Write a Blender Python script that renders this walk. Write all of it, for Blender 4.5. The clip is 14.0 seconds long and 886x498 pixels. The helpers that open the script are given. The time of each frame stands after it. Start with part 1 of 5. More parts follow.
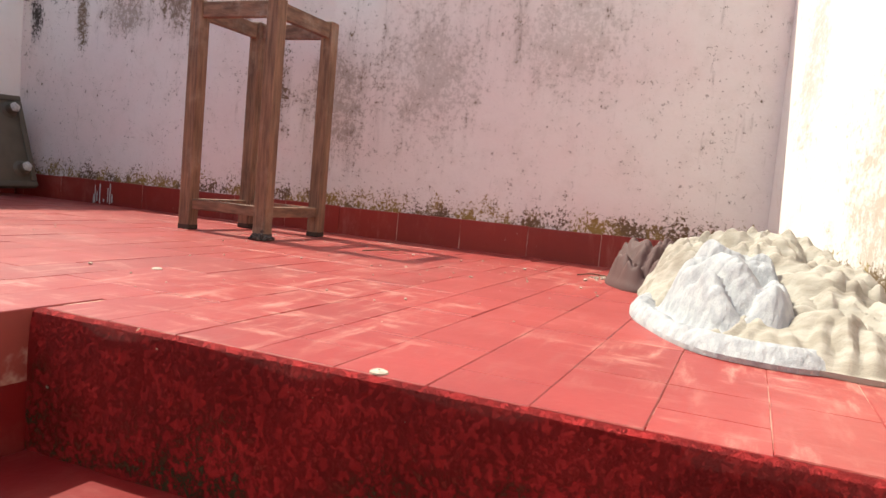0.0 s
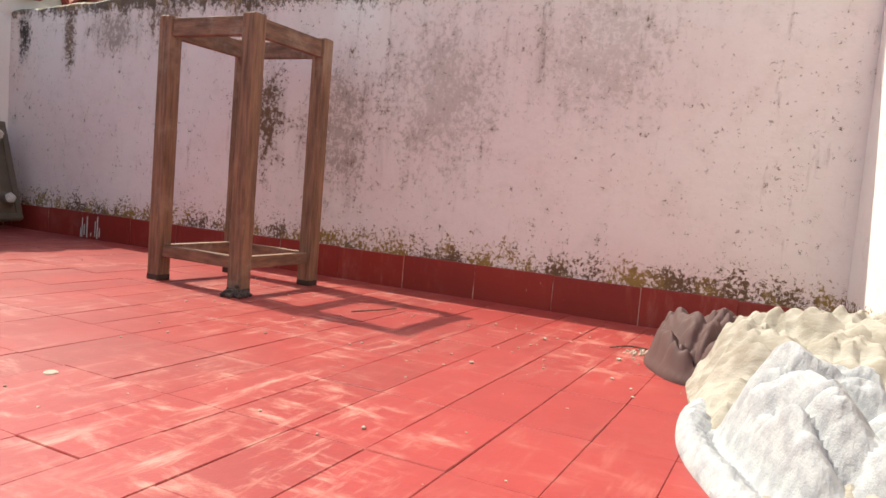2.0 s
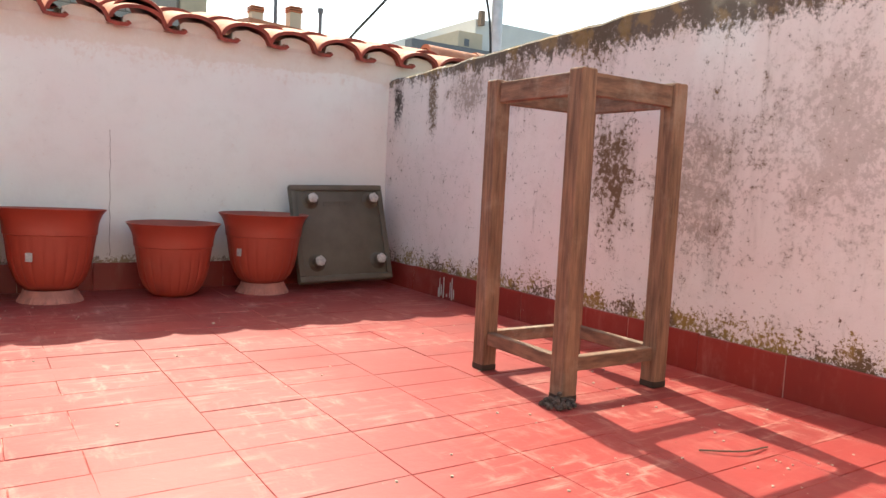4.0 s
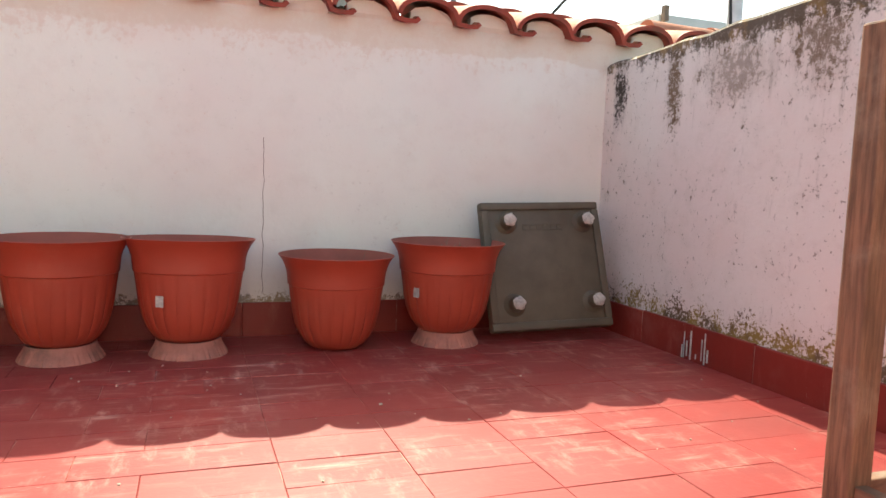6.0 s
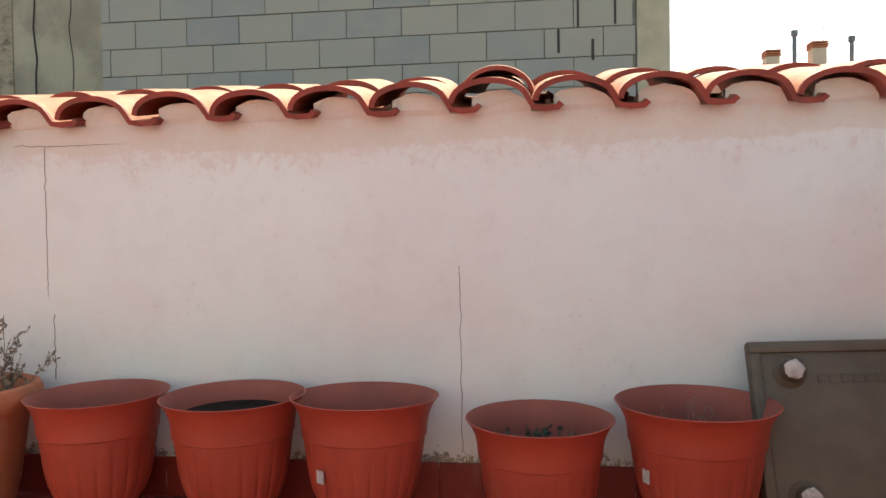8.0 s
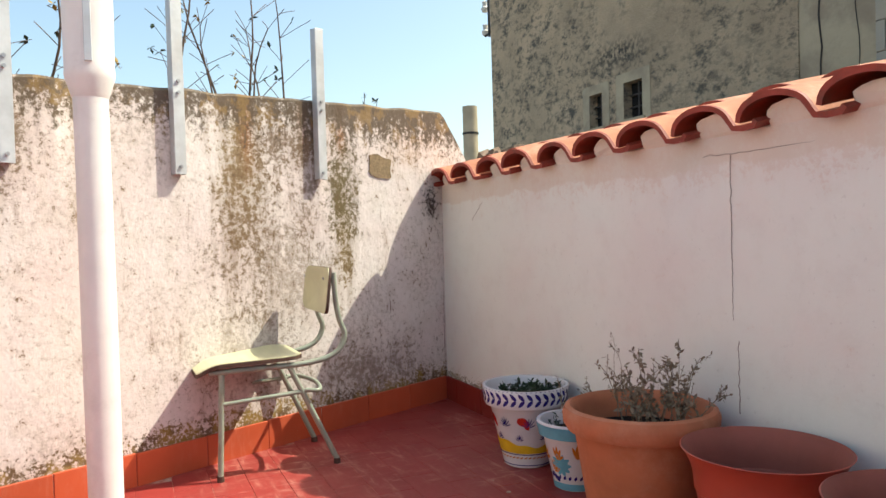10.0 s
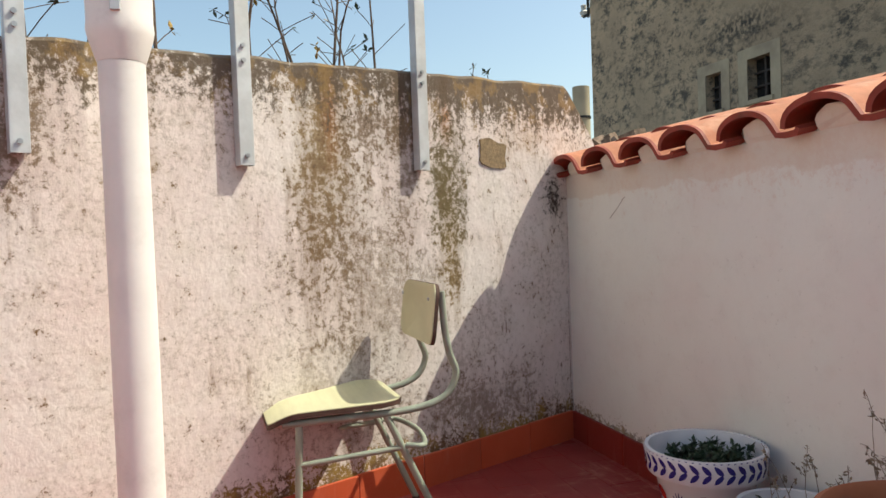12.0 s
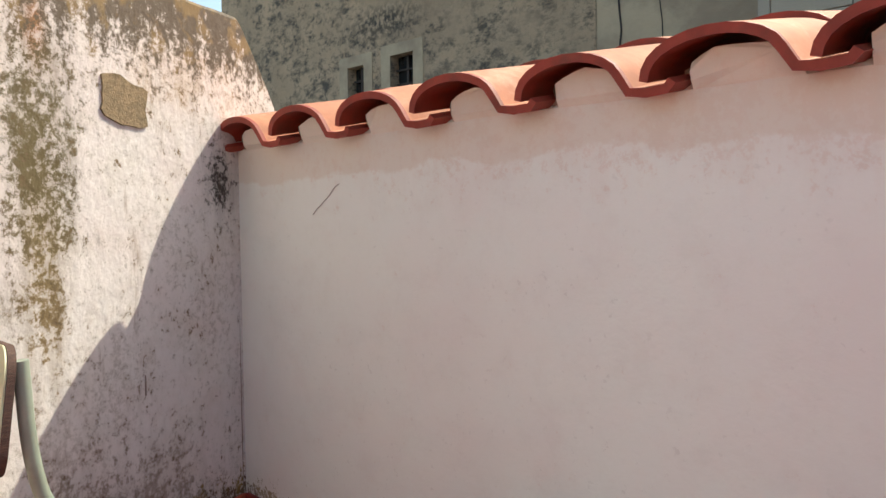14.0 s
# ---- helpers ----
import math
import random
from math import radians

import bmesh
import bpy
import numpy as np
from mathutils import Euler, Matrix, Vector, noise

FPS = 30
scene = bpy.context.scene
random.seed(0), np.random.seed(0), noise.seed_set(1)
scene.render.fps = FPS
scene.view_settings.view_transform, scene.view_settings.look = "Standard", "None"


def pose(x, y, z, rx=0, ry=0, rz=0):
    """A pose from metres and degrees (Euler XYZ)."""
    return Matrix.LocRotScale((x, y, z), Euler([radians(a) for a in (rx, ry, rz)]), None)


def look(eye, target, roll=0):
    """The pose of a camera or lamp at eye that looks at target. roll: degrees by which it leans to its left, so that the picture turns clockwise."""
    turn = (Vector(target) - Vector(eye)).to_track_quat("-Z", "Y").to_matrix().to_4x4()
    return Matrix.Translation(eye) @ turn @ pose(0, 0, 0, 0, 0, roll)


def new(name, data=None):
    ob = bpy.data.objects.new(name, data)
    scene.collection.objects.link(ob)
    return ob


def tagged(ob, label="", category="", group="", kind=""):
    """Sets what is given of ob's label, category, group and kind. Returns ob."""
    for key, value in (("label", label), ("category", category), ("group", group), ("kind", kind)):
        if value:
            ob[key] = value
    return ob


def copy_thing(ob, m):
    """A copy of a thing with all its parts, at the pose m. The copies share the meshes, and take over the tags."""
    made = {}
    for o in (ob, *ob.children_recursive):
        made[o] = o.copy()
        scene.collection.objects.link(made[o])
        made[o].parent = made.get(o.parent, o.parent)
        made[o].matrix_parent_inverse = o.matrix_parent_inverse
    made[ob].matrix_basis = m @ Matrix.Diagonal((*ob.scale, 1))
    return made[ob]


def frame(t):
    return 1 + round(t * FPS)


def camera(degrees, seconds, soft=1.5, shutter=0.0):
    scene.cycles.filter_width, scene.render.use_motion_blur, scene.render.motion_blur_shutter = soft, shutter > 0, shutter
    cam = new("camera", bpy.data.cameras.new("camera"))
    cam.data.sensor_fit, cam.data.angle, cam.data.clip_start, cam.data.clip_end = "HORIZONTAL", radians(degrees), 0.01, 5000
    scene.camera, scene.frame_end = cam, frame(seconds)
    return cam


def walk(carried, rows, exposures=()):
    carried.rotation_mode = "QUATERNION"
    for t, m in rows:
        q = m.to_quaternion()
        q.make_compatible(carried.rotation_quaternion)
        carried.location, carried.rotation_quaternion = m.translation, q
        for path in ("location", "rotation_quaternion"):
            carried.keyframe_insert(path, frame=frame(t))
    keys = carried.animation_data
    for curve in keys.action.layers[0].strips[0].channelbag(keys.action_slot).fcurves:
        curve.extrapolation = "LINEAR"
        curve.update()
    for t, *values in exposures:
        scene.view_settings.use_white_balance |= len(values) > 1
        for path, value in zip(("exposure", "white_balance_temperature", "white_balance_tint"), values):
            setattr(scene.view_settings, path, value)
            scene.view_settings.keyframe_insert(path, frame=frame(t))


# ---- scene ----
cam = camera(63.2, 14.0)
PATH = [
    (0, (0.984, 1.147, 0.253), (2.821, 1.921, 0.086), 5.2),
    (0.5, (1.035, 1.151, 0.257), (2.757, 2.15, 0.068), 4.8),
    (1, (1.171, 1.181, 0.27), (2.894, 2.179, 0.081), 4.8),
    (1.5, (1.264, 1.19, 0.341), (3.03, 2.113, 0.171), 5.0),
    (2, (1.438, 1.233, 0.397), (3.226, 2.113, 0.231), 4.9),
    (2.5, (1.715, 1.29, 0.473), (3.487, 2.2, 0.29), 4.5),
    (3, (1.786, 1.279, 0.582), (3.299, 2.571, 0.377), 3.2),
    (5.5, (2.106, 2.059, 0.569), (2.941, 3.867, 0.389), 2.6),
    (6, (2.155, 2.313, 0.611), (2.825, 4.188, 0.424), 2.1),
    (6.5, (2.224, 2.457, 0.741), (2.937, 4.317, 0.562), 1.9),
    (7, (2.467, 2.521, 0.787), (3.241, 4.358, 0.632), 1.7),
    (7.5, (2.667, 2.631, 0.821), (2.885, 4.616, 0.716), -0.3),
    (8, (2.643, 2.85, 0.859), (2.405, 4.835, 0.81), -0.9),
    (8.5, (2.708, 3.105, 0.95), (1.792, 4.88, 0.869), -1.2),
    (9, (2.706, 3.292, 0.944), (1.268, 4.681, 0.875), -1.7),
    (11.5, (2.246, 3.493, 0.976), (0.333, 4.074, 0.928), -2.0),
    (12, (1.927, 3.558, 0.993), (0.013, 4.136, 0.943), -2.1),
    (12.5, (1.66, 3.62, 1.01), (-0.256, 4.189, 0.956), -2.0),
    (13, (1.439, 3.643, 1.013), (-0.399, 4.429, 0.941), -1.4),
    (13.5, (1.138, 3.776, 0.988), (-0.47, 4.963, 0.904), -0.8),
    (14, (0.917, 3.872, 1.006), (-0.457, 5.323, 0.92), -0.7),
]
EXPOSURES = [(0.0, 0.95, 6900, 0), (2.5, 0.95, 6900, 0), (3.0, 1.15, 7000, 0), (5.5, 1.35, 7300, -2), (6.5, 1.45, 7400, -2), (7.5, 1.35, 7400, -3), (8.5, 1.15, 7300, -3), (9.0, 1.15, 7100, -2), (11.5, 0.55, 7100, -1), (13.0, 0.6, 7000, -1), (13.5, 0.74, 7000, -1), (14.0, 0.9, 7000, -1)]
walk(cam, [(t, look(eye, target, roll)) for t, eye, target, roll in PATH], EXPOSURES)

# sky and sun
SUN = Vector((0.136, 0.785, 1.0)).normalized()
sun = new("sun", bpy.data.lights.new("sun", "SUN"))
sun.data.energy, sun.data.angle, sun.data.color = 3.5, radians(0.53), (1.0, 0.95, 0.88)
sun.matrix_world = look(SUN * 20, (0, 0, 0))
world = bpy.data.worlds.new("sky")
scene.world = world
world.use_nodes = True
sky = world.node_tree.nodes.new("ShaderNodeTexSky")
sky.sky_type, sky.sun_disc = "NISHITA", False
sky.sun_elevation, sky.sun_rotation = math.asin(SUN.z), math.atan2(SUN.x, SUN.y)
sky.dust_density, sky.air_density = 2.5, 1.0
world.node_tree.nodes["Background"].inputs["Strength"].default_value = 0.15
world.node_tree.links.new(sky.outputs[0], world.node_tree.nodes["Background"].inputs["Color"])


# ---- materials ----
class Mat:
    """A node material built step by step."""

    def __init__(self, name, rough=0.7, metal=0.0):
        self.m = bpy.data.materials.new(name)
        self.m.use_nodes = True
        self.t = self.m.node_tree
        self.b = self.t.nodes["Principled BSDF"]
        self.b.inputs["Roughness"].default_value = rough
        self.b.inputs["Metallic"].default_value = metal
        self.co = self.t.nodes.new("ShaderNodeNewGeometry").outputs["Position"]

    def link(self, a, b):
        if isinstance(a, (int, float)):
            b.default_value = a
        elif isinstance(a, tuple):
            b.default_value = (*a, 1) if len(a) == 3 and b.type == "RGBA" else a
        else:
            self.t.links.new(a, b)

    def noise(self, scale, detail=4, stretch=(1, 1, 1), rough=0.6, shift=(0, 0, 0)):
        mp = self.t.nodes.new("ShaderNodeMapping")
        mp.inputs["Scale"].default_value = stretch
        mp.inputs["Location"].default_value = shift
        self.link(self.co, mp.inputs[0])
        n = self.t.nodes.new("ShaderNodeTexNoise")
        n.inputs["Scale"].default_value, n.inputs["Detail"].default_value, n.inputs["Roughness"].default_value = scale, detail, rough
        self.link(mp.outputs[0], n.inputs["Vector"])
        return n.outputs[0]

    def math(self, op, a, b=0.0, c=0.0):
        n = self.t.nodes.new("ShaderNodeMath")
        n.operation = op
        for v, s in zip((a, b, c), n.inputs):
            self.link(v, s)
        return n.outputs[0]

    def ramp(self, v, lo, hi, a=0.0, b=1.0):
        n = self.t.nodes.new("ShaderNodeMapRange")
        n.interpolation_type = "SMOOTHSTEP"
        for x, s in zip((v, lo, hi, a, b), n.inputs):
            self.link(x, s)
        return n.outputs[0]

    def mix(self, f, a, b):
        n = self.t.nodes.new("ShaderNodeMix")
        n.data_type = "RGBA"
        self.link(f, n.inputs[0]), self.link(a, n.inputs[6]), self.link(b, n.inputs[7])
        return n.outputs[2]

    def xyz(self):
        n = self.t.nodes.new("ShaderNodeSeparateXYZ")
        self.link(self.co, n.inputs[0])
        return n.outputs

    def rand(self):
        return self.t.nodes.new("ShaderNodeObjectInfo").outputs["Random"]

    def island(self):
        return self.t.nodes.new("ShaderNodeNewGeometry").outputs["Random Per Island"]

    def color(self, c):
        self.link(c, self.b.inputs["Base Color"])
        return self

    def rough(self, r):
        self.link(r, self.b.inputs["Roughness"])
        return self

    def bump(self, h, strength=0.3, dist=0.005):
        n = self.t.nodes.new("ShaderNodeBump")
        n.inputs["Strength"].default_value, n.inputs["Distance"].default_value = strength, dist
        self.link(h, n.inputs["Height"])
        self.link(n.outputs[0], self.b.inputs["Normal"])
        return self

    def blob(self, u, v, cu, cv, ru, rv):
        """1 at the middle of an ellipse, 0 past its edge."""
        du = self.math("DIVIDE", self.math("SUBTRACT", u, cu), ru)
        dv = self.math("DIVIDE", self.math("SUBTRACT", v, cv), rv)
        d = self.math("SQRT", self.math("ADD", self.math("MULTIPLY", du, du), self.math("MULTIPLY", dv, dv)))
        return self.ramp(d, 0.0, 1.0, 1.0, 0.0)


def painted_red(name, tone, streak, worn=0.6):
    m = Mat(name)
    n1 = m.noise(2.2, 5)
    brush = m.noise(5, 7, (1.0, 5.0, 1.0), 0.7)
    brush2 = m.noise(6, 7, (3.5, 1.2, 1.0), 0.7, shift=(3, 1, 0))
    base = m.mix(m.ramp(n1, 0.3, 0.7), tone, tuple(c * 0.78 for c in tone))
    base = m.mix(m.math("MULTIPLY", m.rand(), 0.3), base, tuple(min(1, c * 1.35) for c in tone))
    pale = m.math("MULTIPLY", m.ramp(m.math("MAXIMUM", brush, brush2), 0.50, 0.74), m.ramp(m.noise(1.6, 3, shift=(5, 2, 0)), 0.36, 0.62))
    base = m.mix(m.math("MULTIPLY", pale, streak), base, (0.62, 0.33, 0.26))
    chips = m.math("MULTIPLY", m.ramp(m.noise(34, 8, (1.0, 1.6, 1.0), 0.7, shift=(1, 7, 0)), 0.66, 0.69), m.ramp(m.noise(3, 3, shift=(9, 2, 0)), 0.5, 0.6))
    base = m.mix(m.math("MULTIPLY", chips, worn), base, (0.55, 0.47, 0.38))
    m.color(base).rough(m.ramp(n1, 0.2, 0.8, 0.36, 0.52))
    m.b.inputs["Specular IOR Level"].default_value = 0.42
    return m.bump(m.math("ADD", m.math("MULTIPLY", brush, 0.5), m.noise(60, 4)), 0.25, 0.002).m


RED = (0.295, 0.038, 0.034)
M_FLOOR = painted_red("red_floor_paint", RED, 0.72)
M_SKIRT = painted_red("red_skirting_paint", (0.25, 0.028, 0.020), 0.2, 0.4)
M_STEP = painted_red("deep_red_step_paint", (0.20, 0.009, 0.010), 0.1, 0.2)
M_SKIRT_C = painted_red("orange_red_skirting_paint", (0.52, 0.095, 0.04), 0.2, 0.4)

m = Mat("cement_joint", 0.9)
j = m.ramp(m.noise(6, 5), 0.46, 0.58)
m.color(m.mix(m.math("MULTIPLY", j, 0.8), (0.26, 0.045, 0.035), (0.60, 0.42, 0.33))).bump(m.noise(80, 3), 0.4, 0.002)
M_JOINT = m.m

m = Mat("red_riser_plaster", 0.85)
m.b.inputs["Specular IOR Level"].default_value = 0.15
x, y, z = m.xyz()
spots = m.ramp(m.noise(60, 8, rough=0.8), 0.48, 0.58)
zone = m.ramp(m.math("ADD", m.math("MULTIPLY", z, -2.2), m.noise(3.5, 5)), 0.62, 1.0)
zone = m.math("MULTIPLY", zone, m.ramp(m.noise(4, 3, shift=(4, 4, 0)), 0.35, 0.55))
c = m.mix(m.ramp(m.noise(5, 5), 0.3, 0.7), (0.42, 0.026, 0.028), (0.27, 0.015, 0.017))
c = m.mix(m.math("MULTIPLY", spots, zone), c, (0.06, 0.048, 0.022))
c = m.mix(m.ramp(m.noise(38, 6, shift=(2, 8, 3)), 0.69, 0.73), c, (0.55, 0.45, 0.33))
m.color(c).bump(m.math("ADD", m.noise(25, 8, rough=0.7), m.math("MULTIPLY", spots, 0.5)), 1.0, 0.02)
M_RISER = m.m


def wide(stains, k=1.45):
    return [(u, z, ru * k, rz * k, a, c) for u, z, ru, rz, a, c in stains]


def plaster_wall(name, tint, stains, foot=0.30, foot_amount=1.0, grain=0.5, axis=1, ridge=None, broad=0.25, spots=0.0, band=None):
    """Whitewashed plaster. stains: (u, z, half width, half height, amount, colour) in the wall's own plane; foot: the height of the mould above the skirting."""
    m = Mat(name, 0.88)
    xyz = m.xyz()
    u, z = xyz[axis], xyz[2]
    fine = m.noise(42, 9, rough=0.8)
    mid = m.noise(9, 7, rough=0.7)
    vert = m.noise(7, 6, (2.4, 2.4, 0.4), 0.65, (2, 2, 0))
    blot = m.math("ADD", m.math("MULTIPLY", fine, 0.60), m.math("ADD", m.math("MULTIPLY", vert, 0.12), m.math("MULTIPLY", mid, 0.28)))
    crisp = m.math("ADD", m.math("MULTIPLY", m.math("SUBTRACT", blot, 0.5), 2.4), 0.5)
    base = m.mix(m.ramp(m.noise(1.1, 3), 0.35, 0.65), tint, tuple(c * k for c, k in zip(tint, (0.97, 0.90, 0.91))))
    base = m.mix(m.math("MULTIPLY", m.ramp(mid, 0.45, 0.7), broad), base, (0.52, 0.45, 0.39))
    if broad > 0.3:
        fl = m.ramp(m.math("ADD", m.math("MULTIPLY", fine, 0.7), m.math("MULTIPLY", m.noise(3, 4, shift=(7, 7, 7)), 0.3)), 0.495, 0.59)
        base = m.mix(m.math("MULTIPLY", fl, 0.45), base, (0.26, 0.20, 0.15))
    if spots:
        s = m.math("MULTIPLY", m.ramp(m.noise(55, 5, shift=(3, 3, 3)), 0.63, 0.69), m.ramp(m.noise(2.2, 4, shift=(1, 4, 2)), 0.38, 0.6))
        base = m.mix(m.math("MULTIPLY", s, spots), base, (0.16, 0.11, 0.08))
    for cu, cz, ru, rz, amount, col in wide(stains):
        b = m.blob(u, z, cu, cz, ru, rz)
        keep = m.ramp(m.math("ADD", m.math("MULTIPLY", b, 0.36), crisp), 0.67, 0.86)
        soft = m.math("MULTIPLY", m.ramp(m.math("ADD", m.math("MULTIPLY", b, 0.5), vert), 0.6, 1.0), 0.35)
        base = m.mix(m.math("MULTIPLY", m.math("MAXIMUM", keep, soft), min(1.0, amount * 1.2)), base, col)
    if foot_amount:
        edge = m.ramp(z, 0.12, foot, 1.0, 0.0)
        f = m.ramp(m.math("ADD", m.math("MULTIPLY", edge, 0.15), m.math("ADD", m.math("MULTIPLY", m.noise(75, 7, rough=0.75), 0.6), m.math("MULTIPLY", m.noise(14, 6, rough=0.7, shift=(6, 6, 0)), 0.4))), 0.60, 0.65)
        f = m.math("MULTIPLY", f, m.ramp(z, foot - 0.02, foot + 0.06, 1.0, 0.0))
        col = m.mix(m.ramp(m.noise(6, 3), 0.42, 0.55), (0.13, 0.08, 0.04), (0.26, 0.17, 0.045))
        base = m.mix(m.math("MULTIPLY", f, foot_amount), base, col)
    if ridge:
        top, depth, amount = ridge
        r = m.math("MULTIPLY", m.ramp(z, top - depth, top, 0.0, 1.0), 0.24)
        r = m.ramp(m.math("ADD", r, m.math("ADD", m.math("MULTIPLY", vert, 0.3), m.math("MULTIPLY", fine, 0.7))), 0.58, 0.68)
        base = m.mix(m.math("MULTIPLY", r, amount), base, m.mix(m.ramp(m.noise(8, 4), 0.5, 0.6), (0.10, 0.07, 0.045), (0.21, 0.13, 0.05)))
    if band:
        line, amount, col = band
        edge = m.math("ADD", z, m.math("MULTIPLY", m.math("SUBTRACT", m.noise(2.6, 7, rough=0.65, shift=(3, 0, 0)), 0.5), 0.16))
        base = m.mix(m.math("MULTIPLY", m.ramp(edge, line, line + 0.012), amount), base, col)
    m.color(base)
    m.bump(m.math("ADD", m.math("MULTIPLY", m.noise(35, 6, rough=0.7), 0.5), m.math("MULTIPLY", m.noise(5, 4), 1.5)), grain, 0.006)
    return m.m


BROWN, RUST, DARK, OCHRE = (0.15, 0.092, 0.05), (0.34, 0.12, 0.025), (0.045, 0.035, 0.028), (0.22, 0.14, 0.045)
M_WALL_A = plaster_wall("mouldy_plaster_east", (0.76, 0.70, 0.66), [
    (3.46, 1.20, 0.20, 0.25, 0.95, BROWN), (3.34, 0.66, 0.15, 0.34, 0.85, BROWN), (2.95, 0.6, 0.26, 0.4, 0.45, BROWN),
    (3.95, 1.1, 0.16, 0.22, 0.7, BROWN), (4.62, 1.0, 0.07, 0.25, 0.8, BROWN), (4.98, 1.0, 0.06, 0.2, 0.85, DARK),
    (2.5, 0.75, 0.35, 0.45, 0.30, BROWN), (1.9, 0.9, 0.35, 0.35, 0.22, BROWN), (4.3, 1.02, 0.25, 0.15, 0.5, BROWN)],
    foot=0.30, ridge=(1.20, 0.17, 0.95), spots=0.75)
M_WALL_B = plaster_wall("white_plaster_north", (0.82, 0.825, 0.765), [
    (1.6, 1.17, 3.2, 0.13, 0.30, (0.66, 0.47, 0.37))], foot=0.20, foot_amount=0.8, broad=0.10, grain=0.35, axis=0, band=(1.125, 0.55, (0.70, 0.60, 0.50)), spots=0.12)
M_WALL_C = plaster_wall("weathered_rough_plaster_west", (0.70, 0.645, 0.61), [
    (3.90, 1.30, 0.16, 0.75, 0.75, OCHRE), (3.93, 1.55, 0.05, 0.40, 0.8, RUST), (4.22, 1.3, 0.12, 0.6, 0.6, BROWN), (4.20, 1.6, 0.05, 0.25, 0.8, RUST),
    (4.42, 1.0, 0.09, 0.50, 0.8, OCHRE), (4.42, 1.5, 0.05, 0.25, 0.8, RUST), (5.02, 1.13, 0.09, 0.15, 1.0, DARK), (4.85, 1.5, 0.35, 0.25, 0.4, (0.45, 0.30, 0.20)),
    (3.9, 0.45, 0.35, 0.4, 0.35, BROWN), (3.92, 1.0, 0.20, 0.45, 0.5, BROWN), (3.0, 1.35, 0.18, 0.35, 0.7, BROWN), (4.15, 1.45, 0.45, 0.28, 0.7, BROWN), (4.42, 1.15, 0.14, 0.42, 0.7, (0.10, 0.075, 0.03)), (3.2, 1.52, 0.35, 0.14, 0.7, BROWN), (3.3, 1.3, 0.10, 0.4, 0.35, OCHRE), (4.55, 0.25, 0.5, 0.25, 0.5, BROWN), (4.1, 0.8, 0.5, 0.4, 0.35, BROWN)],
    foot=0.30, ridge=(1.66, 0.42, 0.95), grain=1.0, spots=0.4, broad=0.5)
M_WALL_D = plaster_wall("white_plaster_south", (0.74, 0.71, 0.68), [(2.9, 0.35, 0.4, 0.45, 0.4, OCHRE), (3.6, 0.8, 0.15, 0.5, 0.3, BROWN)], foot=0.22, axis=0, grain=0.5)


def plain(name, col, rough=0.6, metal=0.0, var=0.25, scale=12.0, bump=0.2, stretch=(1, 1, 1), dirt=None, rnd=0.0):
    m = Mat(name, rough, metal)
    c = m.mix(m.ramp(m.noise(scale, 6, stretch), 0.3, 0.7), col, tuple(k * (1 - var) for k in col))
    if rnd:
        c = m.mix(m.math("MULTIPLY", m.rand(), rnd), c, tuple(k * 0.55 for k in col))
    if dirt:
        c = m.mix(m.math("MULTIPLY", m.ramp(m.noise(scale * 0.4, 7, shift=(4, 1, 2), rough=0.7), 0.5, 0.68), dirt[1]), c, dirt[0])
    m.color(c)
    if bump:
        m.bump(m.noise(scale * 3, 5, stretch), bump, 0.003)
    return m.m


M_TILE = plain("terracotta_roof_tile", (0.62, 0.24, 0.13), 0.8, var=0.3, scale=14, dirt=((0.66, 0.40, 0.28), 0.5), rnd=0.35)
M_TILE_EDGE = plain("red_painted_tile_edge", (0.33, 0.05, 0.03), 0.65, var=0.3, scale=20, dirt=((0.10, 0.05, 0.03), 0.5))
M_MORTAR = plain("old_mortar", (0.32, 0.22, 0.16), 0.95, var=0.5, scale=25, bump=0.8)
M_POT = plain("red_brown_plastic", (0.42, 0.065, 0.038), 0.42, var=0.15, scale=5, bump=0.05, dirt=((0.42, 0.16, 0.10), 0.35))
M_POT_IN = plain("dusty_red_plastic", (0.33, 0.09, 0.062), 0.7, var=0.2, scale=7, bump=0.1)
M_FOOT = plain("faded_pink_plastic", (0.50, 0.20, 0.15), 0.7, var=0.3, scale=16, dirt=((0.12, 0.08, 0.06), 0.6))
M_CLAY = plain("terracotta_clay", (0.50, 0.17, 0.08), 0.8, var=0.2, scale=9, dirt=((0.58, 0.30, 0.20), 0.4))
M_SOIL = plain("dark_soil", (0.035, 0.025, 0.02), 0.95, var=0.5, scale=60, bump=1.0)
M_SOIL.node_tree.nodes["Principled BSDF"].inputs["Specular IOR Level"].default_value = 0.05
M_LABEL = plain("torn_paper_label", (0.62, 0.60, 0.56), 0.8, var=0.4, scale=60)
M_WOOD = plain("weathered_teak", (0.29, 0.155, 0.092), 0.75, var=0.6, scale=9, stretch=(9, 9, 0.7), bump=0.8, dirt=((0.36, 0.26, 0.19), 0.55))
M_WOOD_H = plain("weathered_teak_rail", (0.27, 0.145, 0.088), 0.75, var=0.55, scale=9, stretch=(1.2, 1.2, 6), bump=0.6, dirt=((0.35, 0.28, 0.22), 0.7))
M_PLATE = plain("grey_brown_stoneware", (0.135, 0.105, 0.07), 0.6, var=0.35, scale=5, dirt=((0.10, 0.045, 0.025), 0.75))
M_STUD = plain("pale_cement_plug", (0.62, 0.56, 0.50), 0.9, var=0.4, scale=70, bump=0.8)
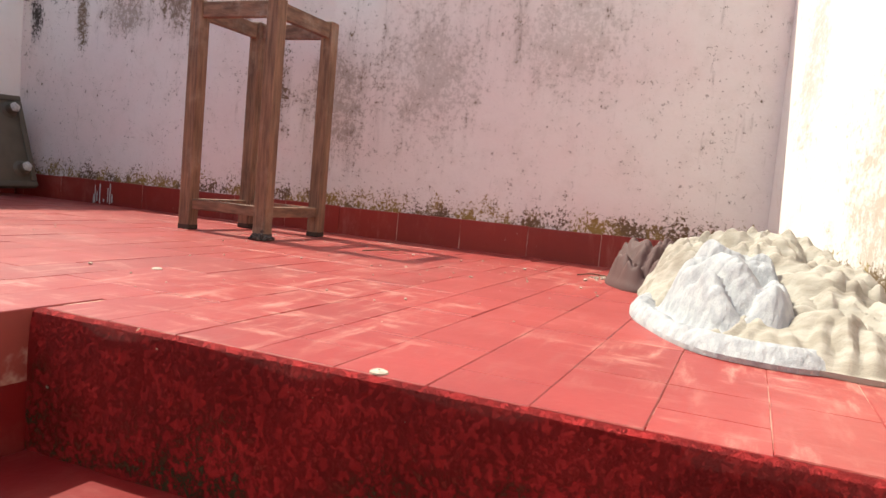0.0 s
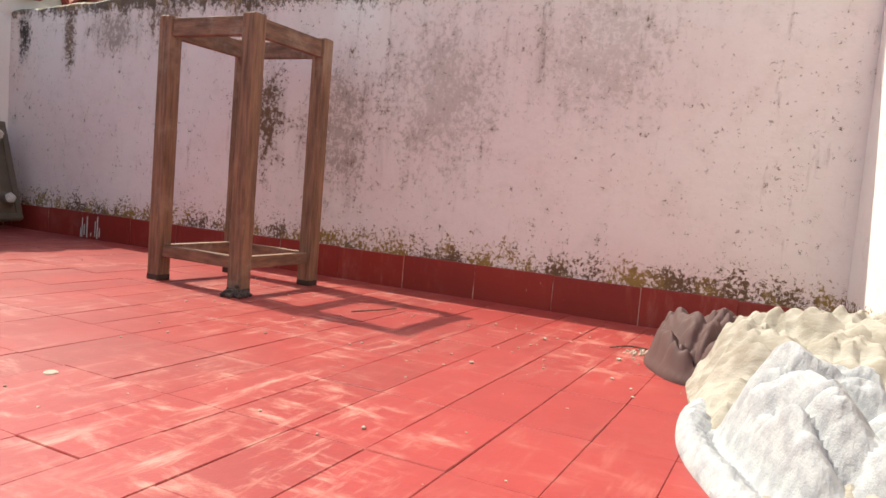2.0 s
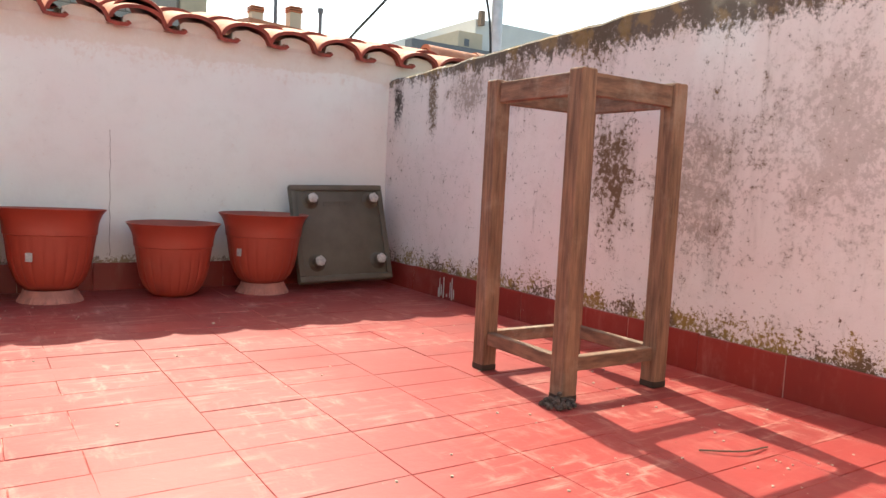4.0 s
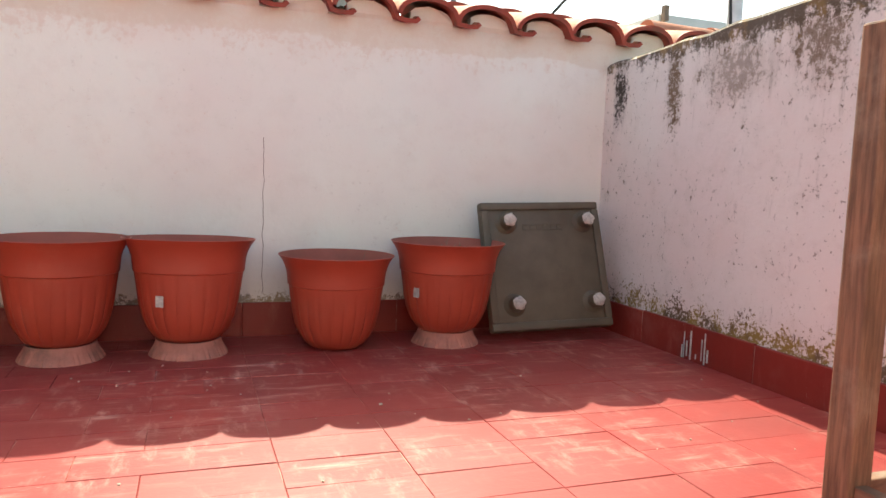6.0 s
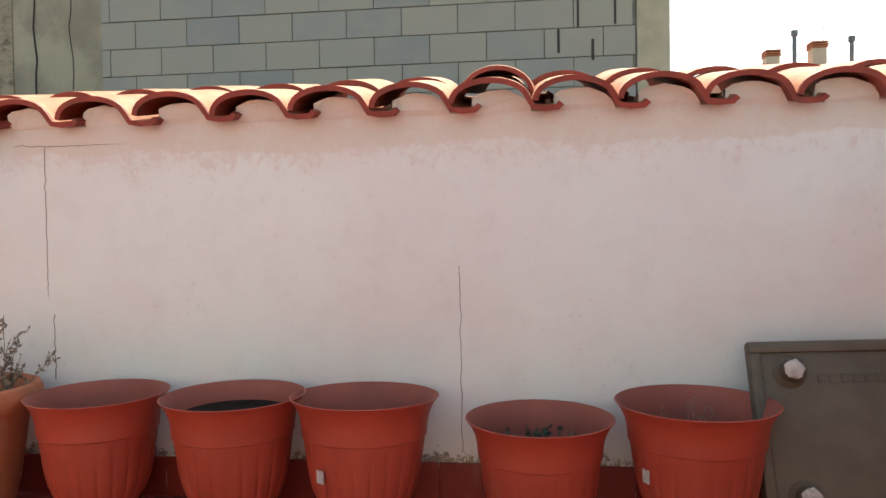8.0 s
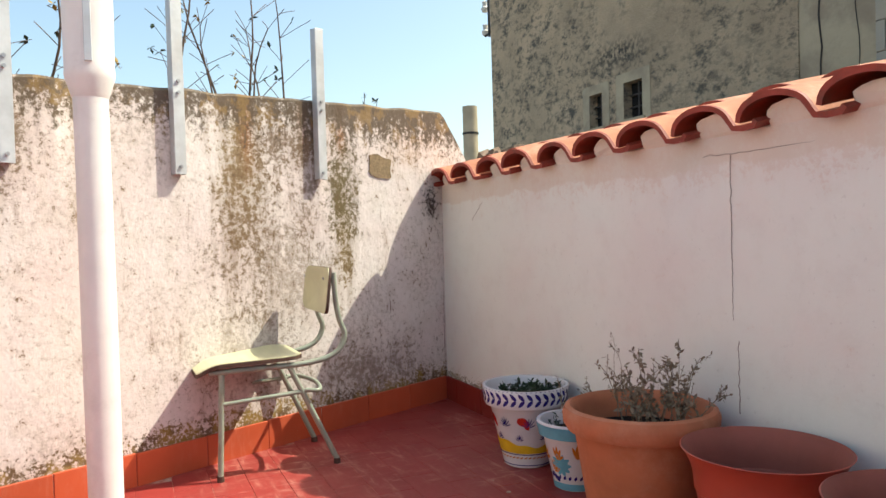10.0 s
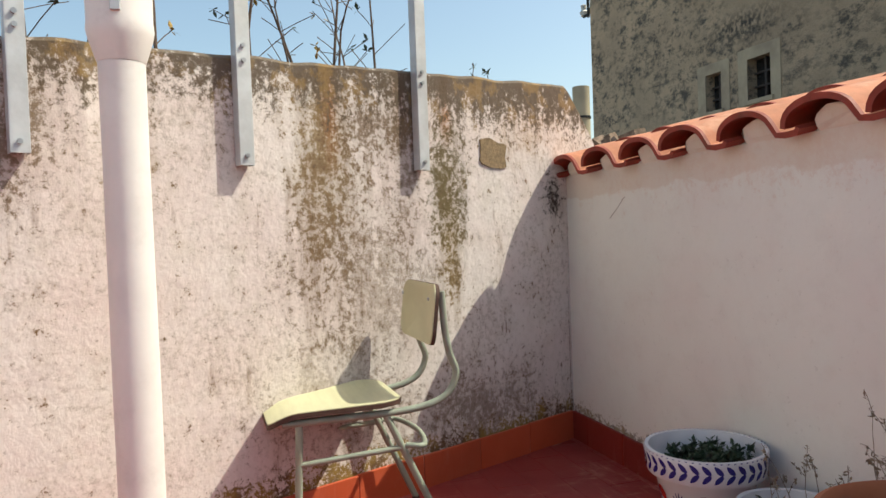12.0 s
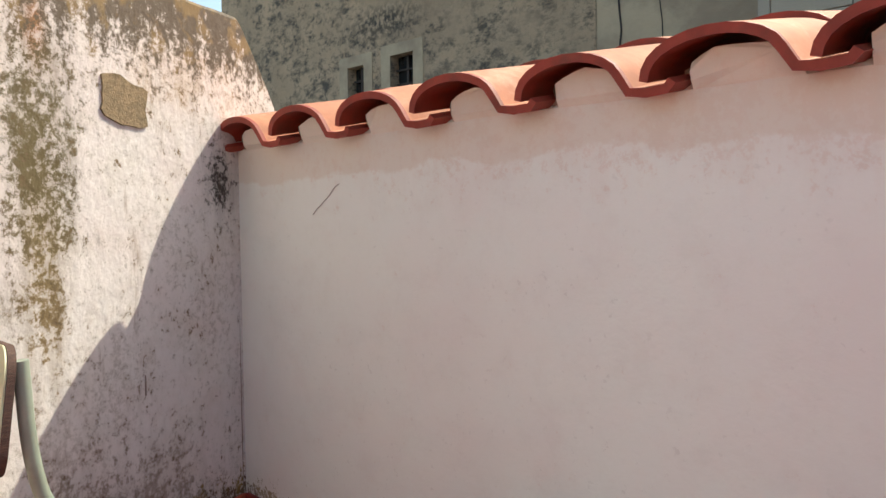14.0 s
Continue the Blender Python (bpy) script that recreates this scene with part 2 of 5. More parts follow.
M_STEEL = plain("galvanised_steel", (0.60, 0.62, 0.64), 0.5, 0.35, var=0.2, scale=10, dirt=((0.40, 0.38, 0.34), 0.3))
M_BOLT = plain("steel_bolt", (0.45, 0.46, 0.48), 0.4, 0.8)
M_CHAIR = plain("grey_green_enamel", (0.30, 0.33, 0.26), 0.45, 0.0, var=0.2, scale=12, dirt=((0.16, 0.10, 0.06), 0.35))
M_SEAT = plain("cream_green_laminate", (0.58, 0.56, 0.36), 0.42, var=0.12, scale=6, stretch=(1, 8, 1), bump=0.03, dirt=((0.50, 0.46, 0.27), 0.5))
M_PLY = plain("dark_plywood_edge", (0.10, 0.045, 0.03), 0.75, var=0.5, scale=30, stretch=(1, 1, 12), bump=0.6)
M_PIPE = plain("whitewashed_pipe", (0.78, 0.74, 0.72), 0.7, var=0.08, scale=6, dirt=((0.50, 0.44, 0.42), 0.5))
M_BLACK = plain("black_cable", (0.02, 0.02, 0.02), 0.6, var=0.1, bump=0)
M_TWIG = plain("dry_twig", (0.13, 0.085, 0.06), 0.9, var=0.4, scale=40)
M_DRY = plain("dry_herb", (0.28, 0.21, 0.14), 0.9, var=0.4, scale=40)
M_LEAF = plain("dark_green_leaf", (0.035, 0.06, 0.025), 0.6, var=0.4, scale=30)
M_LEAF_Y = plain("yellow_leaf", (0.45, 0.28, 0.04), 0.6, var=0.5, scale=30)
M_PEBBLE = plain("pale_grit", (0.55, 0.45, 0.36), 0.9, var=0.4, scale=60)
M_BROWN_CLOTH = plain("brown_satin", (0.095, 0.045, 0.042), 0.75, var=0.15, scale=10)


def crinkled(name, col, col2, stretch):
    m = Mat(name, 0.9)
    w = m.noise(30, 3, stretch, 0.5)
    m.color(m.mix(m.ramp(w, 0.35, 0.65), col, col2))
    return m.bump(m.math("ADD", w, m.math("MULTIPLY", m.noise(300, 2), 0.15)), 0.9, 0.008).m


M_CREAM = crinkled("crinkled_cream_cotton", (0.36, 0.325, 0.28), (0.25, 0.215, 0.175), (1.0, 0.16, 1.0))
M_WHITE = crinkled("crinkled_white_cotton", (0.38, 0.38, 0.39), (0.30, 0.30, 0.315), (1.0, 2.2, 1.0))

m = Mat("grey_concrete_block", 0.95)
c = m.mix(m.rand(), (0.40, 0.36, 0.29), (0.31, 0.30, 0.275))
c = m.mix(m.math("MULTIPLY", m.ramp(m.noise(5, 6, rough=0.7), 0.4, 0.7), 0.5), c, (0.40, 0.36, 0.28))
m.color(c).bump(m.noise(90, 5, rough=0.8), 0.8, 0.006)
M_BLOCK = m.m
M_BLOCK_JOINT = plain("block_mortar", (0.22, 0.20, 0.17), 0.95, var=0.4, scale=20)

m = Mat("old_stained_render", 0.95)
n = m.noise(5.5, 9, (1, 1, 1.5), 0.8)
c = m.mix(m.ramp(m.noise(1.0, 4), 0.35, 0.65), (0.66, 0.49, 0.33), (0.50, 0.37, 0.25))
c = m.mix(m.math("MULTIPLY", m.ramp(n, 0.46, 0.62), m.ramp(m.noise(0.8, 4, shift=(2, 3, 1)), 0.36, 0.55)), c, (0.13, 0.11, 0.09))
x, y, z = m.xyz()
c = m.mix(m.math("MULTIPLY", m.blob(x, z, -5.95, 3.50, 1.1, 0.32), m.ramp(m.noise(14, 6), 0.4, 0.6)), c, (0.06, 0.055, 0.05))
m.color(c).bump(m.noise(16, 9, rough=0.75), 1.0, 0.05)
M_RENDER = m.m
m = Mat("old_smooth_cement", 0.95)
c = m.mix(m.ramp(m.noise(1.6, 6, rough=0.65), 0.35, 0.65), (0.52, 0.42, 0.29), (0.36, 0.28, 0.20))
m.color(c).bump(m.noise(12, 7), 0.5, 0.02)
M_CEMENT = m.m
M_PILLAR = plain("pale_cement_render", (0.52, 0.45, 0.32), 0.95, var=0.25, scale=4)
M_GLASS_DARK = plain("dark_window_glass", (0.02, 0.02, 0.022), 0.15, var=0.1, bump=0)
M_FRAME_W = plain("dark_wood_window", (0.05, 0.035, 0.03), 0.7)
M_HOUSE = plain("cream_house_render", (0.62, 0.50, 0.36), 0.9, var=0.1, scale=1)
M_HOUSE_W = plain("white_house_render", (0.72, 0.70, 0.66), 0.9, var=0.08, scale=1)
M_GREYROOF = plain("grey_sheet_metal", (0.20, 0.20, 0.21), 0.6, 0.3)
M_GROUND = plain("street_ground", (0.20, 0.18, 0.15), 0.95, var=0.3, scale=2)


# ---- mesh helpers ----
def part(name, bm, material, parent=None, label="", smooth=False, kind=""):
    me = bpy.data.meshes.new(name)
    bmesh.ops.recalc_face_normals(bm, faces=bm.faces)
    bm.to_mesh(me)
    bm.free()
    for mt in material if isinstance(material, (list, tuple)) else [material]:
        me.materials.append(mt)
    if smooth:
        for p in me.polygons:
            p.use_smooth = True
        me.set_sharp_from_angle(angle=radians(38))
    ob = new(name, me)
    if parent:
        ob.parent = parent
    return tagged(ob, label, kind=kind)


def thing(name, label, category, group="", at=(0, 0, 0), rz=0.0):
    ob = new(name)
    ob.matrix_world = pose(*at, 0, 0, rz)
    return tagged(ob, label, category, group)


def box(bm, x0, x1, y0, y1, z0, z1, bevel=0.0):
    vs = [bm.verts.new((x, y, z)) for x in (x0, x1) for y in (y0, y1) for z in (z0, z1)]
    fs = [bm.faces.new([vs[i] for i in q]) for q in ((0, 1, 3, 2), (4, 6, 7, 5), (0, 4, 5, 1), (2, 3, 7, 6), (0, 2, 6, 4), (1, 5, 7, 3))]
    if bevel:
        edges = list({e for f in fs for e in f.edges})
        bmesh.ops.bevel(bm, geom=edges, offset=bevel, segments=2, affect="EDGES", profile=0.5)
    return bm


def boxed(*a, **k):
    return box(bmesh.new(), *a, **k)


def tube(bm, pts, r, seg=8, caps=True):
    """A round tube through points; r may be one radius or one a point."""
    pts = [Vector(p) for p in pts]
    rs = r if isinstance(r, (list, tuple)) else [r] * len(pts)
    rings, up = [], None
    for i, p in enumerate(pts):
        d = (pts[min(i + 1, len(pts) - 1)] - pts[max(i - 1, 0)]).normalized()
        if up is None:
            up = d.orthogonal().normalized()
        up = (up - d * up.dot(d)).normalized()
        side = d.cross(up)
        rings.append([bm.verts.new(p + (up * math.cos(a) + side * math.sin(a)) * rs[i]) for a in (2 * math.pi * k / seg for k in range(seg))])
    for a, b in zip(rings, rings[1:]):
        for k in range(seg):
            bm.faces.new((a[k], a[(k + 1) % seg], b[(k + 1) % seg], b[k]))
    if caps:
        bm.faces.new(rings[0][::-1]), bm.faces.new(rings[-1])
    return bm


def curve_pts(ctrl, n=6):
    """A smooth line through control points."""
    P = [Vector(c) for c in ctrl]
    P = [P[0] * 2 - P[1], *P, P[-1] * 2 - P[-2]]
    out = []
    for i in range(1, len(P) - 2):
        for k in range(n):
            t = k / n
            a, b, c, d = P[i - 1:i + 3]
            out.append(0.5 * (2 * b + (c - a) * t + (2 * a - 5 * b + 4 * c - d) * t * t + (3 * b - a - 3 * c + d) * t ** 3))
    return out + [P[-2]]


def lathe(bm, prof, seg=48, wave=None):
    rings = []
    for i, (r, z) in enumerate(prof):
        ring = []
        for k in range(seg):
            a = 2 * math.pi * k / seg
            rr = r + (wave(i, a) if wave else 0)
            ring.append(bm.verts.new((rr * math.cos(a), rr * math.sin(a), z)))
        rings.append(ring)
    for a, b in zip(rings, rings[1:]):
        for k in range(seg):
            bm.faces.new((a[k], a[(k + 1) % seg], b[(k + 1) % seg], b[k]))
    return bm, rings


def prism(bm, outline, z0, z1):
    """An upright block on an outline of (x, y) points."""
    a = [bm.verts.new((x, y, z0)) for x, y in outline]
    b = [bm.verts.new((x, y, z1)) for x, y in outline]
    n = len(a)
    for i in range(n):
        bm.faces.new((a[i], a[(i + 1) % n], b[(i + 1) % n], b[i]))
    bm.faces.new(a[::-1]), bm.faces.new(b)
    return bm


def disc(name, r, z, material, parent, bumpy=0.0, seg=28, label="", cx=0.0, cy=0.0):
    bm = bmesh.new()
    c = bm.verts.new((cx, cy, z + bumpy))
    rings = []
    for q in (0.35, 0.7, 1.0):
        rings.append([bm.verts.new((cx + r * q * math.cos(2 * math.pi * k / seg), cy + r * q * math.sin(2 * math.pi * k / seg), z + (random.uniform(-1, 1) * bumpy if q < 1 else 0))) for k in range(seg)])
    for k in range(seg):
        bm.faces.new((c, rings[0][k], rings[0][(k + 1) % seg]))
        for a, b in zip(rings, rings[1:]):
            bm.faces.new((a[k], b[k], b[(k + 1) % seg], a[(k + 1) % seg]))
    return part(name, bm, material, parent, label, smooth=True)


# ---- the terrace ----
XA, YB, YD = 3.88, 5.10, 0.50
XC, KC = -1.14, 0.45
EDGE_X, EDGE_Y = 1.80, 2.20
BOTTOM = -2.6


def c_x(y):
    """Where the west wall's face stands at y."""
    return XC + KC * (YB - y)


CU = Vector((KC, -1, 0)).normalized()
CN = Vector((1, KC, 0)).normalized()

bm = box(bmesh.new(), -1.6, XA + 0.3, EDGE_Y, YB + 0.3, -0.12, -0.002)
box(bm, EDGE_X + 0.05, XA + 0.3, YD - 0.3, EDGE_Y - 0.0005, -0.12, -0.002)
floor = tagged(part("floor", bm, M_JOINT), "red-painted cement bed under the terrace tiles", kind="structure")

# stairwell below the terrace edge
riser = bmesh.new()
N = 40
rows = []
for i in range(N + 1):
    y = YD + (EDGE_Y - YD) * i / N
    x = EDGE_X + 0.03 * (1 - i / N)
    col = []
    for k, z in enumerate((-0.0015, -0.006, -0.03, -0.08, -0.15, -0.235)):
        wob = 0.006 * noise.noise(Vector((y * 9, z * 20, 0))) - (0.012 if k == 0 else 0.004 if k == 1 else 0)
        col.append(riser.verts.new((x - 0.012 - wob, y, z)))
    col.append(riser.verts.new((x + 0.05, y, -0.235)))
    col.insert(0, riser.verts.new((x + 0.02, y, -0.001)))
    rows.append(col)
for a, b in zip(rows, rows[1:]):
    for k in range(len(a) - 1):
        riser.faces.new((a[k], b[k], b[k + 1], a[k + 1]))
stairs = thing("stair_flight", "red-painted masonry stair, chipped and mould-stained, below the terrace edge", "stairs")
stairs["kind"] = "structure"
part("riser", riser, M_RISER, stairs, smooth=True)
for i in range(7):
    x1 = EDGE_X + 0.04 - 0.27 * i
    z1 = -0.235 - 0.19 * i
    part("step", boxed(x1 - 0.31, x1, YD, EDGE_Y, z1 - 0.19 if i < 6 else z1 - 0.4, z1, bevel=0.006), M_STEP, stairs)
tagged(part("wall_stairwell_north", boxed(-0.4, EDGE_X + 0.04, EDGE_Y + 0.002, EDGE_Y + 0.15, BOTTOM, -0.006, bevel=0.008), M_STEP), kind="structure")
tagged(part("wall_stairwell_under", boxed(EDGE_X + 0.06, EDGE_X + 0.2, YD, EDGE_Y, BOTTOM, -0.13), M_RISER), kind="structure")
tagged(part("wall_stairwell_west", boxed(-0.1, c_x(1.95), -0.6, 1.95, BOTTOM, 1.45), M_WALL_D), kind="structure")
tagged(part("ground", boxed(-300, 300, -300, 300, BOTTOM - 0.5, BOTTOM), M_GROUND), kind="structure")


def wall_mesh(p0, p1, thick, top, material, name, label, side=1, z0=-0.1, seg=60, rough_top=0.012):
    """An upright wall from p0 to p1 (its visible face), thick away from the terrace, with an uneven top of top(s) metres at s along."""
    a, b = Vector((*p0, 0)), Vector((*p1, 0))
    d = (b - a).normalized()
    n = Vector((d.y, -d.x, 0)) * side
    bm = bmesh.new()
    L = (b - a).length
    cols = []
    for i in range(seg + 1):
        s = L * i / seg
        p = a + d * s
        t = top(s) + rough_top * noise.noise(Vector((s * 7, 0, 3)))
        col = [bm.verts.new((*(p + n * 0.0).xy, z0))]
        for q in (0.25, 0.5, 0.75, 1.0):
            col.append(bm.verts.new((*(p - n * 0.006 * noise.noise(Vector((s * 2, q * 3, 1)))).xy, z0 + (t - 0.012 - z0) * q)))
        col.append(bm.verts.new((*(p + n * 0.012).xy, t)))
        col.append(bm.verts.new((*(p + n * (thick - 0.012)).xy, t + 0.004)))
        col.append(bm.verts.new((*(p + n * thick).xy, t - 0.01)))
        col.append(bm.verts.new((*(p + n * thick).xy, z0)))
        cols.append(col)
    m = len(cols[0])
    for u, v in zip(cols, cols[1:]):
        for k in range(m):
            bm.faces.new((u[k], v[k], v[(k + 1) % m], u[(k + 1) % m]))
    bm.faces.new(cols[0]), bm.faces.new(cols[-1][::-1])
    return tagged(part(name, bm, material, smooth=True), label, kind="structure")


wall_mesh((XA, YB - 0.002), (XA, 0.8), 0.16, lambda s: 1.142 + min(s, 3) * 0.045, M_WALL_A, "wall_east", "pink-white plaster parapet with brown mould streaks and mossy top", side=-1)
wall_mesh((XA - 0.002, 1.09), (0.2, 0.15), 0.2, lambda s: 2.3, M_WALL_D, "wall_south", "sunlit white plaster wall with ochre mould", side=-1, z0=BOTTOM)
wall_mesh((XC - 0.2, YB), (XA + 0.22, YB), 0.16, lambda s: 1.238, M_WALL_B, "wall_north", "smooth white plaster wall with fine cracks under a tiled coping", side=-1, rough_top=0.003)


def c_top(s):
    """Top of the west wall; s runs from its broken north end."""
    return 1.40 + (s / 0.20) * 0.255 if s < 0.20 else 1.655 - (s - 0.2) * 0.046


c0 = Vector((c_x(5.30), 5.30))
wall_mesh(tuple(c0), (c_x(1.95), 1.95), 0.18, c_top, M_WALL_C, "wall_west", "rough whitewashed wall with rust and mould streaks", side=1, seg=160, rough_top=0.012)
# a bare patch in the west wall, where the plaster has fallen off
bm = bmesh.new()
ring = []
for k in range(22):
    a = 2 * math.pi * k / 22
    du, dz = 0.075 * max(-1, min(1, 1.25 * math.cos(a))), 0.058 * max(-1, min(1, 1.25 * math.sin(a)))
    du += 0.016 * noise.noise(Vector((k * 0.7, 1.3, 1.1)))
    dz += 0.014 * noise.noise(Vector((k * 0.7, 5.3, 1.1)))
    p = Vector((c_x(4.66), 4.66, 1.313)) + CU * -du + CN * 0.003
    ring.append(bm.verts.new((p.x, p.y, p.z + dz - du * 0.12)))
bm.faces.new(ring)
r = bmesh.ops.extrude_face_region(bm, geom=list(bm.faces))
bmesh.ops.translate(bm, verts=[v for v in r["geom"] if isinstance(v, bmesh.types.BMVert)], vec=-CN * 0.02)
tagged(part("wall_patch", bm, plain("bare_sandy_mortar", (0.30, 0.21, 0.12), 0.95, var=0.4, scale=60, bump=1.0)), kind="structure")

M_CRACK = plain("crack_shadow", (0.30, 0.22, 0.18), 1.0, bump=0)


# ---- roof coping on the north wall ----
def valley_x(i):
    return 1.106 + 0.2715 * i - 0.0020 * i * i if i < 7 else 2.663 + 0.2517 * (i - 6)


def tile_mesh():
    """A mixed clay roof tile: an arch that runs down into a flat channel. x = 0 at the fold, y = 0 at the front."""
    prof = [(-0.262, 0.012)]
    for k in range(1, 12):
        a = math.pi * (1 - k / 12)
        prof.append((-0.134 + 0.126 * math.cos(a) * (1.0 if k < 6 else 0.97), 0.010 + 0.073 * math.sin(a) ** 0.9))
    prof += [(0.0, 0.002), (0.03, -0.002), (0.066, 0.0), (0.074, 0.010)]
    bm = bmesh.new()
    T, L = 0.017, 0.40
    ys = (0.0, 0.012, 0.2, L)
    top, low = [], []
    for y in ys:
        top.append([bm.verts.new((x, y, z)) for x, z in prof])
        row = []
        for i, (x, z) in enumerate(prof):
            a, b = prof[max(i - 1, 0)], prof[min(i + 1, len(prof) - 1)]
            n = Vector((-(b[1] - a[1]), b[0] - a[0])).normalized() * T
            row.append(bm.verts.new((x - n.x, y, z - n.y)))
        low.append(row)
    m = len(prof)
    for j in range(len(ys) - 1):
        for i in range(m - 1):
            f = bm.faces.new((top[j][i], top[j][i + 1], top[j + 1][i + 1], top[j + 1][i]))
            f.material_index = 1 if j == 0 else 0
            f = bm.faces.new((low[j][i], low[j + 1][i], low[j + 1][i + 1], low[j][i + 1]))
            f.material_index = 1
        for i in (0, m - 1):
            f = bm.faces.new((top[j][i], top[j + 1][i], low[j + 1][i], low[j][i]))
            f.material_index = 1
    for i in range(m - 1):
        f = bm.faces.new((top[0][i], low[0][i], low[0][i + 1], top[0][i + 1]))
        f.material_index = 1
        bm.faces.new((top[-1][i], top[-1][i + 1], low[-1][i + 1], low[-1][i]))
    return bm


coping = thing("roof_coping", "terracotta roof tiles with red-painted edges on top of the white wall", "roof tiles")
coping["kind"] = "structure"
first = part("roof_tile", tile_mesh(), [M_TILE, M_TILE_EDGE], coping, smooth=True)
tile_data = first.data
SLOPE = 11.5
slots = [(i, r) for r in (0, 1) for i in range(-8, 14)]
for n, (i, row) in enumerate(slots):
    ob = first if n == 0 else new("roof_tile", tile_data)
    ob.parent = coping
    ob.matrix_world = pose(valley_x(i) + random.uniform(-0.004, 0.004) - (0.012 if row else 0), 5.035 + 0.33 * row + random.uniform(-0.006, 0.006), 1.232 + row * (0.33 * math.tan(radians(SLOPE)) + 0.017) + random.uniform(-0.003, 0.003),
                           SLOPE + random.uniform(-1, 1), random.uniform(-1.2, 1.2), random.uniform(-1.5, 1.5))

# a loose arched tile lying on the coping
bm = bmesh.new()
outer, inner = [], []
for y, k in ((0.0, 1.0), (0.01, 1.02), (0.32, 0.85)):
    outer.append([bm.verts.new((0.115 * k * math.cos(a), y, 0.085 * k * math.sin(a))) for a in (math.pi * q / 14 for q in range(15))])
    inner.append([bm.verts.new((0.101 * k * math.cos(a), y, 0.071 * k * math.sin(a))) for a in (math.pi * q / 14 for q in range(15))])
for grid in (outer, inner):
    for a, b in zip(grid, grid[1:]):
        for q in range(14):
            bm.faces.new((a[q], a[q + 1], b[q + 1], b[q])).material_index = 0 if grid is outer else 1
for j in (0, -1):
    for q in range(14):
        bm.faces.new((outer[j][q], outer[j][q + 1], inner[j][q + 1], inner[j][q])).material_index = 1
for q in (0, 14):
    for j in (0, 1):
        bm.faces.new((outer[j][q], outer[j + 1][q], inner[j + 1][q], inner[j][q]))
loose = tagged(part("loose_roof_tile", bm, [M_TILE, M_TILE_EDGE], smooth=True), "loose arched clay tile lying askew on the roof coping", "roof tile")
loose.matrix_world = pose(valley_x(6) - 0.115, 5.14, 1.293, 10, 3, -5)

# mortar packed under the tile arches, and rubble in the hollows
for i in range(-8, 14):
    bm = bmesh.new()
    cx = valley_x(i) - 0.125
    ring = []
    for k in range(13):
        a = math.pi * k / 12
        rr = 1 + 0.07 * noise.noise(Vector((i * 3.1, k * 0.9, 0)))
        xx = 0.110 * math.cos(a) * rr + 0.008
        if xx < -0.066:
            xx = -0.066 + 0.02 * noise.noise(Vector((i, k, 5)))
        ring.append((cx + xx, max(0.0, 0.068 * math.sin(a)) * rr))
    f = [bm.verts.new((x, YB + 0.001 - min(1, z / 0.03) * (0.018 + 0.010 * noise.noise(Vector((x * 30, z * 30, 0)))), 1.222 + z)) for x, z in ring]
    b = [bm.verts.new((x, YB + 0.14, 1.222 + z)) for x, z in ring]
    bm.faces.new(f)
    for k in range(12):
        bm.faces.new((f[k], f[k + 1], b[k + 1], b[k]))
    part("mortar_fill", bm, M_WALL_B, bpy.data.objects["wall_north"])
bm = bmesh.new()
for i in range(-8, 14):
    for q in range(3):
        c = Vector((valley_x(i) - 0.205 + q * 0.022, YB + 0.015 + random.uniform(0, 0.02), 1.243 + random.uniform(-0.006, 0.014)))
        bmesh.ops.create_icosphere(bm, subdivisions=1, radius=random.uniform(0.012, 0.02), matrix=Matrix.Translation(c))
tagged(part("coping_rubble", bm, M_MORTAR), "mortar crumbs under the roof tiles", "rubble", kind="stuff")
tagged(part("roof_behind", boxed(XC - 0.2, XA + 0.1, YB + 0.162, 7.5, 0.9, 1.235), M_MORTAR), kind="structure")
tagged(part("roof_behind", boxed(XC - 0.2, XA + 0.1, 5.44, 5.80, 1.236, 1.305), M_MORTAR), kind="structure")

# the ridge tiles that go on behind the east wall
for k in range(3):
    bm, rings = lathe(bmesh.new(), [(0.062, 0.0), (0.088, 0.0), (0.082, 0.2), (0.078, 0.42), (0.064, 0.42)], 28)
    ob = tagged(part("ridge_tile", bm, M_TILE, smooth=True), "terracotta ridge tile on the roof beyond the wall", "roof tile", "ridge tiles")
    ob.matrix_world = pose(4.42 + 0.40 * k, 5.62, 1.405, 0, 90, 0)
tagged(part("roof_beyond", boxed(XA + 0.18, 6.5, 5.25, 7.5, 0.9, 1.345), M_MORTAR), kind="structure")


# ---- cracks and marks ----
def crack(name, host, pts, w=0.0025):
    """A thin dark fissure along points on a wall, proud by a hair."""
    w *= 0.55
    tagged(part(name, tube(bmesh.new(), pts, w, 5), M_CRACK), host, kind="structure")


def crack_b(x, z0, z1, seed, w=0.0018, slant=0.0):
    n = 26
    crack("wall_north_crack", "thin dark crack in the white wall", [(x + slant * k / n + 0.006 * noise.noise(Vector((seed, k * 0.45, 0))), YB - 0.0003, z0 + (z1 - z0) * k / n) for k in range(n + 1)], w)


